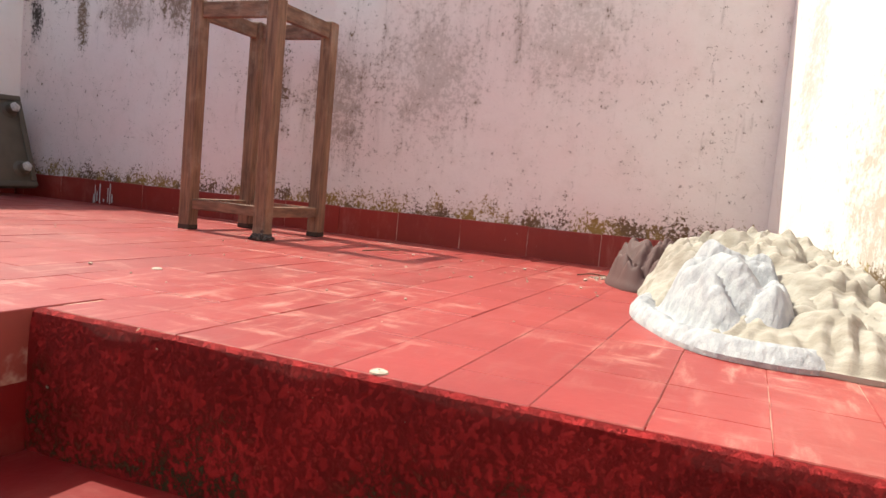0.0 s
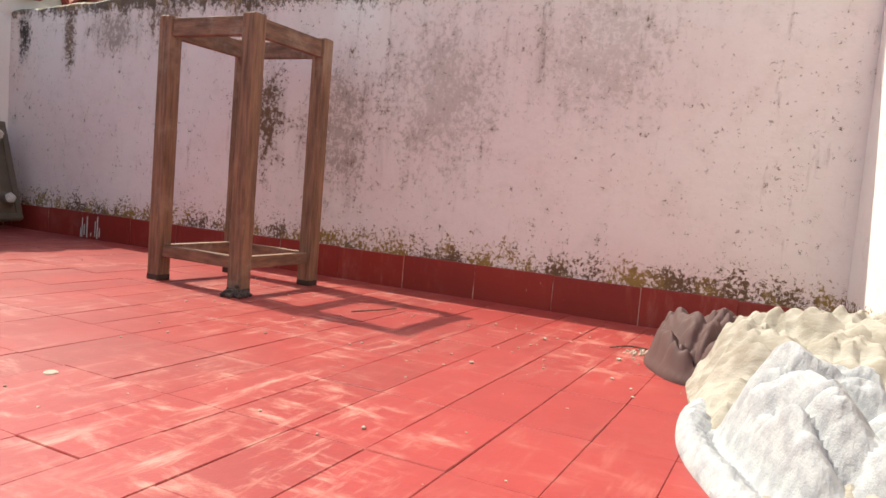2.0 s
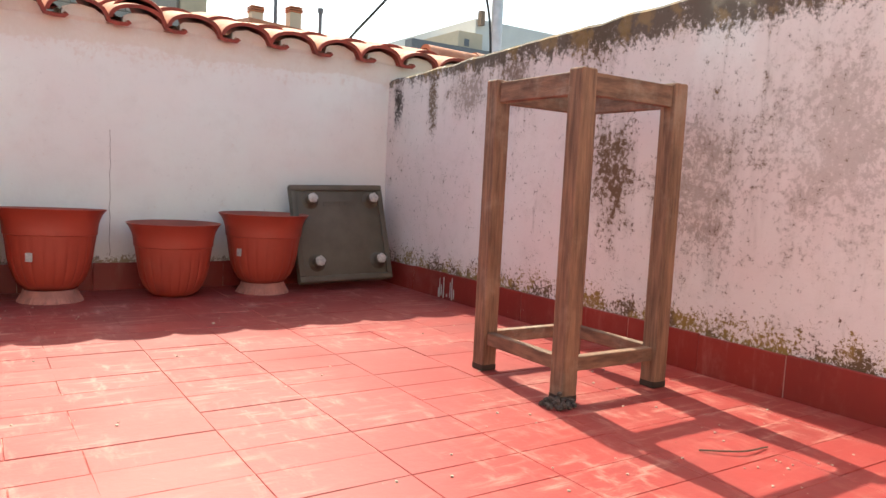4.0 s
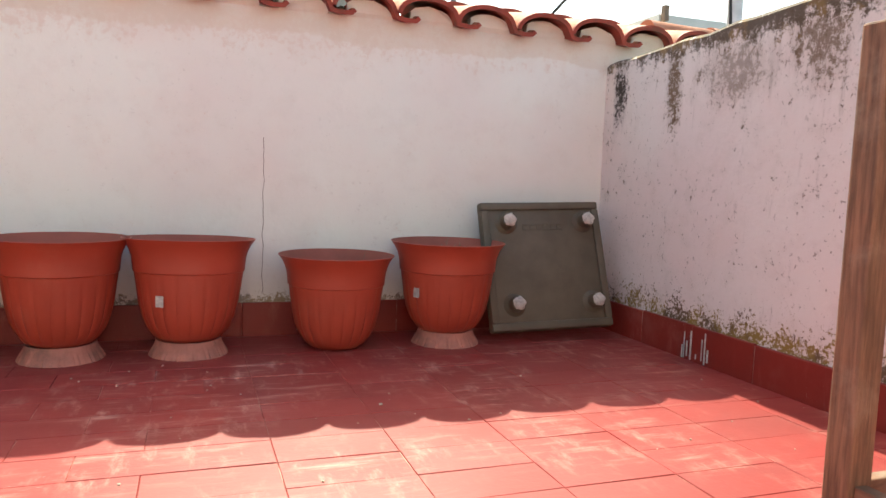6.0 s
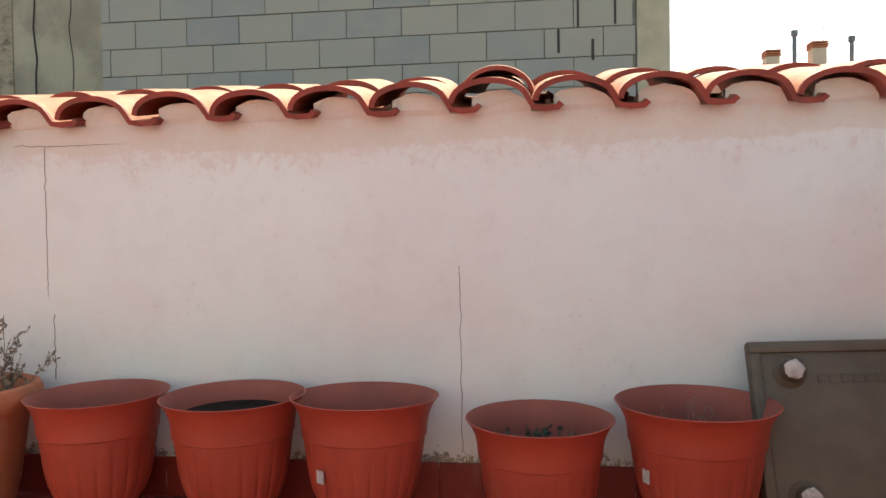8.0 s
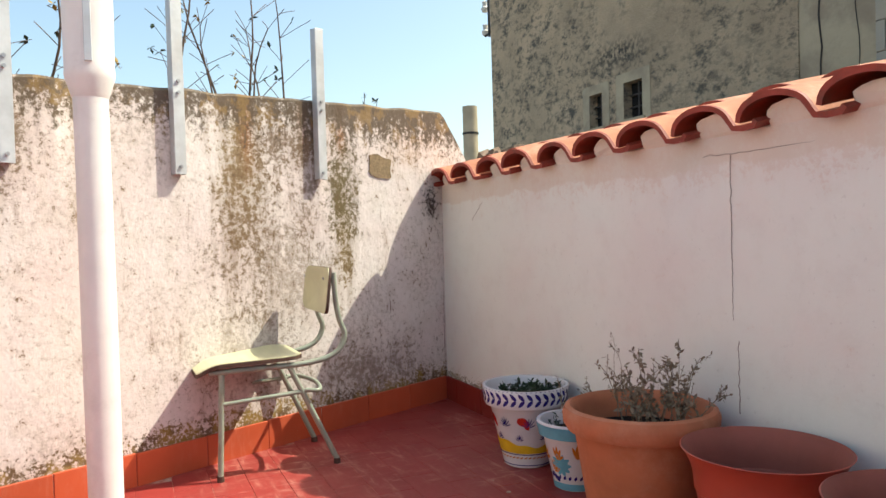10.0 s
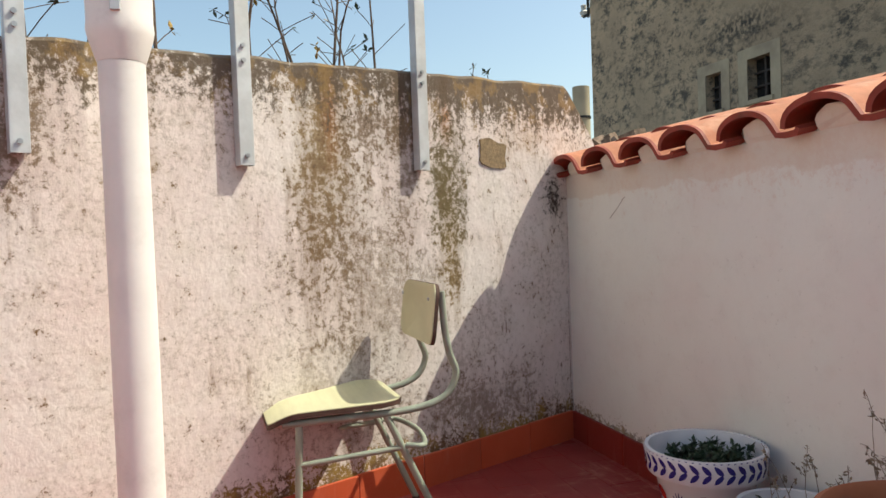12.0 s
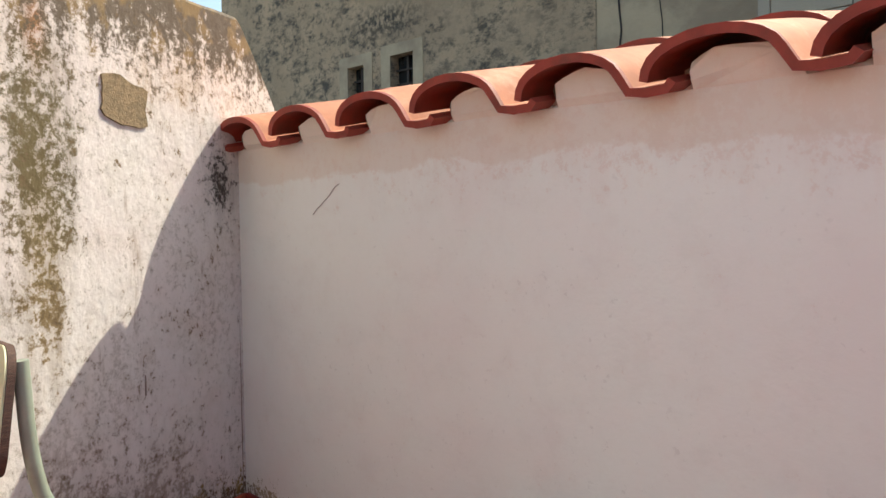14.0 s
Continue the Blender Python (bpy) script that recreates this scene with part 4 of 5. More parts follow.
# ---- school chair ----
def chair():
    c = thing("school_chair", "old school chair, cream laminate seat and grey-green tube frame", "chair", at=(-0.445, 3.865, 0), rz=1.5)
    W, D, ZS = 0.19, 0.20, 0.44

    def shell(w, d, t, cut, bend, name, mat, z):
        """A rounded, slightly bent plywood sheet lying in x, y."""
        bm = bmesh.new()
        outline = []
        r = cut
        for cx, cy, a0 in ((w - r, d - r, 0), (-w + r, d - r, 90), (-w + r, -d + r, 180), (w - r, -d + r, 270)):
            for k in range(7):
                a = radians(a0 + 15 * k)
                outline.append((cx + r * math.cos(a), cy + r * math.sin(a)))
        rows_ = []
        for q in (1.0, 0.75, 0.5, 0.25):
            rows_.append([(x * q, y * q) for x, y in outline])
        top = [[bm.verts.new((x, y, z + bend(x, y) + t)) for x, y in rw] for rw in rows_]
        low = [[bm.verts.new((x, y, z + bend(x, y))) for x, y in rw] for rw in rows_]
        n = len(outline)
        for grid in (top, low):
            for a, b in zip(grid, grid[1:]):
                for k in range(n):
                    bm.faces.new((a[k], a[(k + 1) % n], b[(k + 1) % n], b[k]))
            bm.faces.new(grid[-1])
        for k in range(n):
            bm.faces.new((top[0][k], top[0][(k + 1) % n], low[0][(k + 1) % n], low[0][k]))
        return bm

    bend_s = lambda x, y: 0.012 * (x / W) ** 2 - 0.028 * max(0, (-y - 0.12) / 0.08) ** 2 + 0.008 * max(0, y / D) ** 2
    seat = part("seat", shell(W, D + 0.01, 0.003, 0.085, bend_s, "seat", M_SEAT, ZS + 0.010), M_SEAT, c, "worn cream laminate", smooth=True)
    part("seat_edge", shell(W + 0.002, D + 0.012, 0.015, 0.085, bend_s, "ply", M_PLY, ZS - 0.005), M_PLY, seat, "dark layered plywood", smooth=True)
    Z, Yb = 0.722, 0.345

    def upright(bm):
        bmesh.ops.rotate(bm, verts=bm.verts, cent=(0, 0, 0), matrix=Matrix.Rotation(radians(83), 3, "X"))
        bmesh.ops.translate(bm, verts=bm.verts, vec=(0, Yb - 0.005, Z))
        return bm

    bend_b = lambda x, y: -0.016 * (x / 0.19) ** 2
    back = part("backrest", upright(shell(0.19, 0.098, 0.003, 0.045, lambda x, y: bend_b(x, y) * -1, "b", M_SEAT, 0.012)), M_SEAT, c, "yellow-green laminate", smooth=True)
    part("backrest_edge", upright(shell(0.191, 0.099, 0.012, 0.045, lambda x, y: bend_b(x, y) * -1, "b", M_PLY, -0.0005)), M_PLY, back, "dark layered plywood", smooth=True)
    for sx in (-1, 1):
        for dz in (-0.055, 0.055):
            bm = bmesh.new()
            bmesh.ops.create_cone(bm, cap_ends=True, segments=12, radius1=0.007, radius2=0.005, depth=0.004, matrix=pose(sx * 0.155, Yb - 0.034 - dz * 0.12, Z + dz, 90, 0, 0))
            part("rivet", bm, M_BOLT, back)
    R = 0.0115
    for sx in (-1, 1):
        x = sx * 0.165
        part("side_tube", tube(bmesh.new(), curve_pts([(x, -0.17, ZS - 0.012), (x, 0.0, ZS - 0.012), (x, 0.22, ZS - 0.010), (x * 1.03, 0.34, ZS + 0.02), (x * 1.03, 0.385, ZS + 0.09), (x * 1.03, 0.365, ZS + 0.16), (x * 1.03, 0.352, ZS + 0.24), (x * 1.03, 0.345, ZS + 0.36)], 6), R, 12), M_CHAIR, c, smooth=True)
        part("front_leg", tube(bmesh.new(), [(x * 0.98, -0.12, ZS - 0.02), (x * 1.08, -0.14, 0.012)], R, 12), M_CHAIR, c, smooth=True)
        part("rear_leg", tube(bmesh.new(), [(x * 0.98, 0.15, ZS - 0.02), (x * 1.10, 0.335, 0.012)], R, 12), M_CHAIR, c, smooth=True)
        part("stretcher", tube(bmesh.new(), [(x * 1.02, -0.128, 0.30), (x * 1.02, 0.215, 0.315)], R * 0.8, 10), M_CHAIR, c, smooth=True)
        for yy in (-0.14, 0.335):
            bm = bmesh.new()
            bmesh.ops.create_cone(bm, cap_ends=True, segments=14, radius1=0.0145, radius2=0.0135, depth=0.022, matrix=Matrix.Translation((x * (1.08 if yy < 0 else 1.10), yy - (0.003 if yy > 0 else 0), 0.011)))
            part("rubber_foot", bm, M_PLY, c)
    part("cross_tube", tube(bmesh.new(), [(-0.17, -0.12, ZS - 0.03), (0.17, -0.12, ZS - 0.03)], R * 0.9, 10), M_CHAIR, c, smooth=True)
    part("cross_tube", tube(bmesh.new(), curve_pts([(-0.17, 0.21, 0.32), (-0.17, 0.27, 0.315), (0, 0.30, 0.315), (0.17, 0.27, 0.315), (0.17, 0.21, 0.32)], 5), R * 0.8, 10), M_CHAIR, c, smooth=True)
    return c


chair()


# ---- heap of blankets in the south-east corner ----
def cloth_heap(name, label, material, inside, height, x0, x1, y0, y1, nx, ny, thick=0.012, seed=0.0, category="blanket"):
    """A folded cloth: a sheet over a footprint; inside() is 0 at its edge and grows inwards in metres."""
    bm = bmesh.new()
    grid = {}
    for i in range(nx + 1):
        for j in range(ny + 1):
            x, y = x0 + (x1 - x0) * i / nx, y0 + (y1 - y0) * j / ny
            d = inside(x, y)
            if d < 0:
                continue
            grid[i, j] = bm.verts.new((x, y, max(0.006, height(x, y, d))))
    for (i, j), v in grid.items():
        q = [grid.get(k) for k in ((i, j), (i + 1, j), (i + 1, j + 1), (i, j + 1))]
        if all(q):
            bm.faces.new(q)
    loose_ = [v for v in bm.verts if not v.link_faces]
    bmesh.ops.delete(bm, geom=loose_, context="VERTS")
    edges = [e for e in bm.edges if e.is_boundary]
    for v in {v for e in edges for v in e.verts}:
        for _ in range(3):
            d, q = inside(v.co.x, v.co.y), 0.002
            gx, gy = (inside(v.co.x + q, v.co.y) - d) / q, (inside(v.co.x, v.co.y + q) - d) / q
            g2 = max(0.2, gx * gx + gy * gy)
            v.co.x -= 0.9 * gx * d / g2
            v.co.y -= 0.9 * gy * d / g2
        v.co.z = 0.010
    r = bmesh.ops.extrude_edge_only(bm, edges=edges)
    for v in [g for g in r["geom"] if isinstance(g, bmesh.types.BMVert)]:
        v.co.z = 0.0005
    return tagged(part(name, bm, material, smooth=True), label, category)


def superellipse(cx, cy, rx, ry, rot=0.0, p=2.6):
    c, s = math.cos(radians(rot)), math.sin(radians(rot))

    def f(x, y):
        u, v = ((x - cx) * c + (y - cy) * s) / rx, (-(x - cx) * s + (y - cy) * c) / ry
        a = math.atan2(v, u)
        k = (abs(u) ** p + abs(v) ** p) ** (1 / p) + 0.03 * math.sin(3 * a + 1) + 0.015 * math.sin(7 * a)
        return (1 - k) * min(rx, ry)
    return f


def ridge(x, y, ax, ay, bx, by, w, h):
    """Height of a rounded fold that runs from a to b."""
    dx, dy = bx - ax, by - ay
    L2 = dx * dx + dy * dy
    t = max(0, min(1, ((x - ax) * dx + (y - ay) * dy) / L2))
    d = math.hypot(x - ax - t * dx, y - ay - t * dy) / w
    return h * math.exp(-d * d) * (0.75 + 0.25 * math.sin(math.pi * t))


def billow(x, y, seed, fx, fy, turn=0.0):
    """Soft rolls of cloth between sharp creases, 0 to about 1."""
    c, q = math.cos(turn), math.sin(turn)
    wx, wy = x + 0.06 * noise.noise(Vector((x * 5, y * 5, seed))), y + 0.06 * noise.noise(Vector((x * 5, y * 5, seed + 9)))
    u, v = (wx * c + wy * q) * fx, (wy * c - wx * q) * fy
    return min(1.0, 2.1 * abs(noise.noise(Vector((u, v, seed + 3)))) ** 0.75)


def step_in(d, a, b):
    t = max(0.0, min(1.0, (d - a) / (b - a)))
    return t * t * (3 - 2 * t)


def cream_height(x, y, d):
    edge = min(1, d / 0.02) ** 0.5
    low = math.exp(-(((x - 2.62) / 0.27) ** 2 + ((y - 1.24) / 0.22) ** 2))
    z = 0.02 + 0.125 * (1 - math.exp(-max(0, d) / 0.12)) * (1 - 0.85 * low) * (0.55 + 0.45 * step_in(x, 2.5, 2.95))
    z += 0.03 * math.exp(-(((x - 3.15) / 0.22) ** 2 + ((y - 1.05) / 0.14) ** 2))
    z += (0.048 * billow(x, y, 1.0, 2.2, 7.0, 0.5) + 0.03 * billow(x, y, 4.0, 5.0, 15.0, 0.9) + 0.012 * billow(x, y, 6.0, 12.0, 30.0, 0.2)) * step_in(d, 0.0, 0.10) * (1 - 0.7 * low)
    z += 0.0065 * math.sin(150 * (y + 0.25 * x + 0.03 * noise.noise(Vector((x * 8, y * 8, 2))))) * (0.6 + noise.noise(Vector((x * 9, y * 9, 6))))
    return z * edge


def white_height(x, y, d):
    edge = min(1, d / 0.02) ** 0.5
    z = 0.036 + 0.012 * noise.noise(Vector((x * 9, y * 9, 1))) - 0.022 * math.exp(-(((d - 0.065) / 0.022) ** 2))
    z += step_in(d, 0.055, 0.12) * (0.02 + 0.070 * billow(x, y, 5.0, 7.0, 3.4, -0.6) + 0.045 * billow(x, y, 7.0, 15.0, 5.0, -0.2) + 0.012 * billow(x, y, 3.0, 30.0, 12.0, 0.4))
    z += ridge(x, y, 2.58, 1.16, 2.80, 1.24, 0.035, 0.045) * step_in(d, 0.04, 0.1)
    z += 0.0026 * math.sin(210 * (x + 0.2 * y + 0.02 * noise.noise(Vector((x * 9, y * 9, 4))))) * (0.6 + noise.noise(Vector((x * 9, y * 9, 6))))
    return z * edge


def brown_height(x, y, d):
    z = 0.03 + (0.055 * billow(x, y, 8.0, 4.0, 12.0, 0.4) + 0.035 * billow(x, y, 2.0, 8.0, 26.0, -0.3) + 0.010 * billow(x, y, 5.0, 20.0, 45.0, 0.8)) * step_in(d, 0.0, 0.03) + 0.045 * step_in(d, 0.0, 0.09)
    return z * min(1, d / 0.015) ** 0.5


cloth_heap("crinkled_blanket", "crumpled cream crinkle-cotton blanket lying in the sunny corner", M_CREAM, superellipse(2.97, 1.11, 0.66, 0.27, 13, 3.2), cream_height, 2.2, 3.84, 0.70, 1.6, 260, 150)
cloth_heap("white_sheet", "crumpled white cotton cover spilling from the cream blanket", M_WHITE, superellipse(2.70, 1.17, 0.40, 0.20, 14, 2.4), white_height, 2.2, 3.35, 0.8, 1.7, 200, 140)
cloth_heap("brown_cloth", "crumpled dark brown satin cloth under the blanket", M_BROWN_CLOTH, superellipse(3.32, 1.42, 0.20, 0.13, 12, 2.2), brown_height, 3.05, 3.60, 1.2, 1.62, 150, 110, category="cloth")


# ---- brackets and flue on the west wall ----
def on_c(y, z, off=0.0):
    p = Vector((c_x(y), y, z)) + CN * off
    return p


def bracket(y, bottom, top, label):
    b = thing("steel_bracket", label, "bracket", "galvanised brackets on the west wall")
    turn = math.degrees(math.atan2(CU.y, CU.x))
    b.matrix_world = pose(*on_c(y, 0, 0.038), 0, 0, turn)
    part("web", boxed(-0.024, 0.024, 0.0, 0.005, bottom, top, bevel=0.001), M_STEEL, b)
    for x in (-0.024, 0.020):
        part("flange", boxed(x, x + 0.004, -0.034, -0.0005, bottom, top, bevel=0.001), M_STEEL, b)
    for z in (bottom + 0.03, 1.60, bottom + 0.33):
        bm = bmesh.new()
        bmesh.ops.create_cone(bm, cap_ends=True, segments=6, radius1=0.008, radius2=0.007, depth=0.008, matrix=pose(0.002, 0.009, z, 90, 0, 0))
        part("bolt", bm, M_BOLT, b)
    return b


for y, z in ((3.045, 1.235), (3.62, 1.223), (4.285, 1.229)):
    bracket(y, z, 1.95, "galvanised steel angle bracket bolted to the weathered wall")


def flue():
    q = on_c(3.215, 0, 0.28)
    p = thing("flue_pipe", "whitewashed flue pipe with a socket collar, beside the weathered wall", "flue pipe", at=(q.x, q.y, 0))
    bm, rings = lathe(bmesh.new(), [(0.056, 0.0), (0.057, 0.6), (0.055, 1.2), (0.056, 1.46)], 32)
    bm.faces.new(rings[0][::-1])
    part("pipe", bm, M_PIPE, p, smooth=True)
    bm, rings = lathe(bmesh.new(), [(0.057, 1.44), (0.062, 1.455), (0.076, 1.50), (0.080, 1.52), (0.078, 1.54), (0.080, 1.70), (0.079, 2.3)], 32)
    part("collar", bm, M_PIPE, p, "flared lumpy socket collar", smooth=True)
    part("strap", boxed(0.076, 0.086, -0.012, 0.012, 1.55, 1.95, bevel=0.002), M_STEEL, p)


flue()

# ---- skirting tiles ----


def skirting(name, p0, p1, n_in, material, h=0.128, t=0.014, L=0.303):
    host = thing(name, "red-painted skirting tiles along the foot of the wall", "skirting")
    host["kind"] = "structure"
    a, b = Vector(p0), Vector(p1)
    d = (b - a).normalized()
    total = (b - a).length
    k = int(total / L) + 1
    data = None
    for i in range(k):
        s = i * L
        w = min(L - 0.003, total - s)
        if w < 0.02:
            continue
        full = w > L - 0.01
        if full and data:
            ob = new("skirting_tile", data)
            ob.parent = host
        else:
            ob = part("skirting_tile", boxed(0, w, 0, t, -0.02, h, bevel=0.003), material, host)
            if full:
                data = ob.data
        ob.matrix_world = Matrix.Translation((*(a + d * s), 0)) @ Matrix(((d.x, n_in.x, 0, 0), (d.y, n_in.y, 0, 0), (0, 0, 1, 0), (0, 0, 0, 1))) @ pose(0, random.uniform(-0.0012, 0.0012), random.uniform(-0.002, 0.002))
    part("skirting_bed", box(bmesh.new(), 0, total, 0, t - 0.003, -0.02, h - 0.004), M_JOINT, host).matrix_world = Matrix.Translation((*a, 0)) @ Matrix(((d.x, n_in.x, 0, 0), (d.y, n_in.y, 0, 0), (0, 0, 1, 0), (0, 0, 0, 1)))


skirting("skirting_east", (XA - 0.001, 1.08), (XA - 0.001, YB - 0.016), Vector((-1, 0)), M_SKIRT)
skirting("skirting_north", (XA - 0.016, YB - 0.001), (XC + 0.015, YB - 0.001), Vector((0, -1)), M_SKIRT)
skirting("skirting_west", tuple((Vector((c_x(YB - 0.02), YB - 0.02)) + CN.xy * 0.001)), tuple(Vector((c_x(2.22), 2.22)) + CN.xy * 0.001), CN.xy, M_SKIRT_C)
dn = Vector((-0.910, 3.678)).normalized()
skirting("skirting_south", (XA - 0.03, 1.054), (1.80, 0.546), dn, M_SKIRT)

bm = bmesh.new()
for k, (y, h) in enumerate(((4.445, 0.10), (4.43, 0.07), (4.41, 0.11), (4.35, 0.09), (4.335, 0.115), (4.32, 0.06), (4.455, 0.05), (4.38, 0.03))):
    box(bm, XA - 0.0195, XA - 0.0165, y - 0.002 - 0.001 * (k % 3), y + 0.002, 0.004 + 0.01 * (k % 2), h)
tagged(part("skirting_drips", bm, M_LABEL), "white drips on the red skirting", "stain", kind="stuff")

# ---- plants behind the west wall ----
for k, (y, h, s) in enumerate(((2.85, 0.75, 1), (3.15, 0.55, 2), (3.42, 0.75, 3), (3.74, 0.7, 4), (4.13, 0.8, 5), (4.33, 0.75, 6), (4.02, 0.5, 8))):
    q = on_c(y, 1.30, -0.26)
    rnd = random.Random(40 + k)
    t = thing("bare_shrub", "leafless dark climbing shrub behind the weathered wall", "shrub", "shrubs behind the wall", at=(q.x, q.y, 1.15))
    b1, b2, spots = bmesh.new(), bmesh.new(), []
    for i in range(2 if k != 1 else 3):
        pts, d = [Vector((0, 0, 0))], Vector((CU.x * rnd.uniform(-0.3, 0.3), CU.y * rnd.uniform(-0.3, 0.3), 1))
        for n_ in range(9):
            d = (d + Vector((rnd.uniform(-0.22, 0.22), rnd.uniform(-0.22, 0.22), 0.1))).normalized()
            pts.append(pts[-1] + d * (h + 0.35) / 9)
        tube(b1, pts, [0.009 - 0.0007 * n_ for n_ in range(10)], 6)
        for n_ in range(4, 10):
            for _ in range(2):
                e = pts[n_] + Vector((rnd.uniform(-1, 1), rnd.uniform(-1, 1), rnd.uniform(0.2, 1.0))).normalized() * rnd.uniform(0.06, 0.2)
                tube(b1, [pts[n_], (pts[n_] + e) / 2 + Vector((0.008, 0, 0)), e], 0.0018, 4)
                if rnd.random() < 0.3:
                    spots += [(e, d)] * 4
    part("branch_cluster", b1, M_TWIG, t, kind="stuff")
    leaves(b2, spots or [(Vector((0, 0, 0.6)), Vector((0, 0, 1)))], 0.03, rnd)
    part("leaves", b2, M_LEAF_Y if k % 2 == 0 else M_LEAF, t, kind="stuff")
for k, y in enumerate((4.62, 4.70)):
    q = on_c(y, 1.60, -0.06)
    t = thing("wall_weed", "small dark weed sprouting on the wall top", "weed", "weeds on the wall top", at=tuple(q))
    b1, sp = bmesh.new(), []
    stalk(b1, (0, 0, 0), 0.11 - 0.03 * k, 0.2, 0.003, 2, sp, 70 + k)
    part("stem", b1, M_TWIG, t)
    b2 = bmesh.new()
    leaves(b2, sp, 0.022, random.Random(5))
    part("leaves", b2, M_LEAF, t)

# ---- grit, twigs and dirt on the terrace ----
rnd = random.Random(11)
bm = bmesh.new()
for k in range(260):
    near = k < 90
    x = rnd.gauss(3.3, 0.3) if near else rnd.uniform(0.2, 3.75)
    y = rnd.gauss(2.0, 0.45) if near else rnd.uniform(1.5, 4.7)
    if x > 3.84 or (x < 2.0 and y < 2.3) or x < c_x(y) + 0.1:
        continue
    r = rnd.uniform(0.0015, 0.0045) * (1.7 if rnd.random() < 0.08 else 1)
    bmesh.ops.create_icosphere(bm, subdivisions=1, radius=r, matrix=Matrix.Translation((x, y, r * 0.5)) @ Matrix.Diagonal((1, rnd.uniform(0.6, 1.4), 0.6, 1)))
tagged(part("grit", bm, M_PEBBLE), "pale grit and crumbs scattered on the red terrace", "grit", kind="stuff")
bm = bmesh.new()
for k in range(70):
    a, q = rnd.uniform(0, 6.28), 0.055 * rnd.random() ** 0.5
    r = rnd.uniform(0.005, 0.010)
    bmesh.ops.create_icosphere(bm, subdivisions=1, radius=r, matrix=Matrix.Translation((3.195 + q * math.cos(a), 2.815 + q * 0.7 * math.sin(a), r * 0.7 + rnd.uniform(0, 0.03) * (1 - q / 0.055))))
tagged(part("dirt_pile", bm, plain("dark_debris", (0.10, 0.07, 0.06), 1.0, var=0.6, scale=90)), "small pile of dark dry debris at the stool's leg", "debris", kind="stuff")
bm = bmesh.new()
for k in range(60):
    x, y = 3.41 + rnd.gauss(0, 0.03), 1.57 + rnd.gauss(0, 0.02)
    r = rnd.uniform(0.002, 0.005)
    bmesh.ops.create_icosphere(bm, subdivisions=1, radius=r, matrix=Matrix.Translation((x, y, r * 0.6)))
tagged(part("debris", bm, M_PEBBLE), "dry leaf debris beside the brown cloth", "debris", kind="stuff")
for k, (a, b, c) in enumerate((((3.26, 2.42), (3.33, 2.36), (3.43, 2.36)), ((3.40, 1.665), (3.43, 1.62), (3.46, 1.57)))):
    t = tagged(part("twig", tube(bmesh.new(), curve_pts([(*a, 0.004), (*b, 0.010), (*c, 0.004)], 5), 0.0022, 6), M_TWIG), "thin dry twig lying on the red terrace", "twig", "twigs")
bm, rings = lathe(bmesh.new(), [(0.002, 0.004), (0.007, 0.0045), (0.0125, 0.002), (0.013, 0.0)], 20)
ob = tagged(part("washer", bm, M_PEBBLE, smooth=True), "small pale round disc stuck on the terrace edge", "washer")
ob.location = (1.83, 1.58, 0.0)
ob = copy_thing(ob, pose(2.29, 2.43, 0.0))

# ---- neighbouring buildings ----
FY = 8.1


def window(host, x0, x1, z0, z1, bars):
    w = new("window")
    w.parent = host
    part("pane", boxed(x0, x1, FY + 0.10, FY + 0.105, z0, z1), M_GLASS_DARK, w)
    part("sill", boxed(x0 - 0.04, x1 + 0.04, FY - 0.03, FY + 0.1, z0 - 0.04, z0), M_CEMENT, w)
    cx = (x0 + x1) / 2
    bm = box(bmesh.new(), cx - 0.012, cx + 0.012, FY + 0.07, FY + 0.099, z0, z1)
    for q in range(1, bars):
        zz = z0 + (z1 - z0) * q / bars
        box(bm, x0, cx - 0.0125, FY + 0.07, FY + 0.099, zz - 0.008, zz + 0.008)
        box(bm, cx + 0.0125, x1, FY + 0.07, FY + 0.099, zz - 0.008, zz + 0.008)
    part("frame", bm, M_FRAME_W, w)


def wall_with_holes(xs, zs, holes, y0, y1):
    """A wall slab in cells, leaving out the holes (x0, x1, z0, z1)."""
    bm = bmesh.new()
    for a, b in zip(xs, xs[1:]):
        for c, d in zip(zs, zs[1:]):
            if any(a >= h[0] - 1e-4 and b <= h[1] + 1e-4 and c >= h[2] - 1e-4 and d <= h[3] + 1e-4 for h in holes):
                continue
            box(bm, a, b, y0, y1, c, d)
    bmesh.ops.remove_doubles(bm, verts=bm.verts, dist=0.0005)
    return bm


old = thing("old_building", "old stained rendered building with two small barred windows", "building")
holes = [(-4.10, -3.87, 2.05, 2.41), (-3.51, -3.22, 2.06, 2.43)]
part("wall", wall_with_holes([-6.36, -4.10, -3.87, -3.51, -3.22, -1.43], [-1.55, 2.05, 2.06, 2.41, 2.43, 4.35], [(-4.10, -3.87, 2.05, 2.41), (-3.51, -3.22, 2.06, 2.43)], FY, FY + 0.3), M_RENDER, old)
part("cement_bay", boxed(-1.43, -0.30, FY + 0.01, FY + 0.3, -1.55, 4.35), M_CEMENT, old, "smoother cracked cement bay")
part("side_wall", boxed(-6.36, -6.06, FY + 0.31, FY + 5, -1.55, 4.35), M_RENDER, old)
part("crack", tube(bmesh.new(), [(-1.25 + 0.03 * noise.noise(Vector((k * 0.5, 0, 0))), FY + 0.009, 1.4 + 0.12 * k) for k in range(38)], 0.008, 5), M_FRAME_W, old)
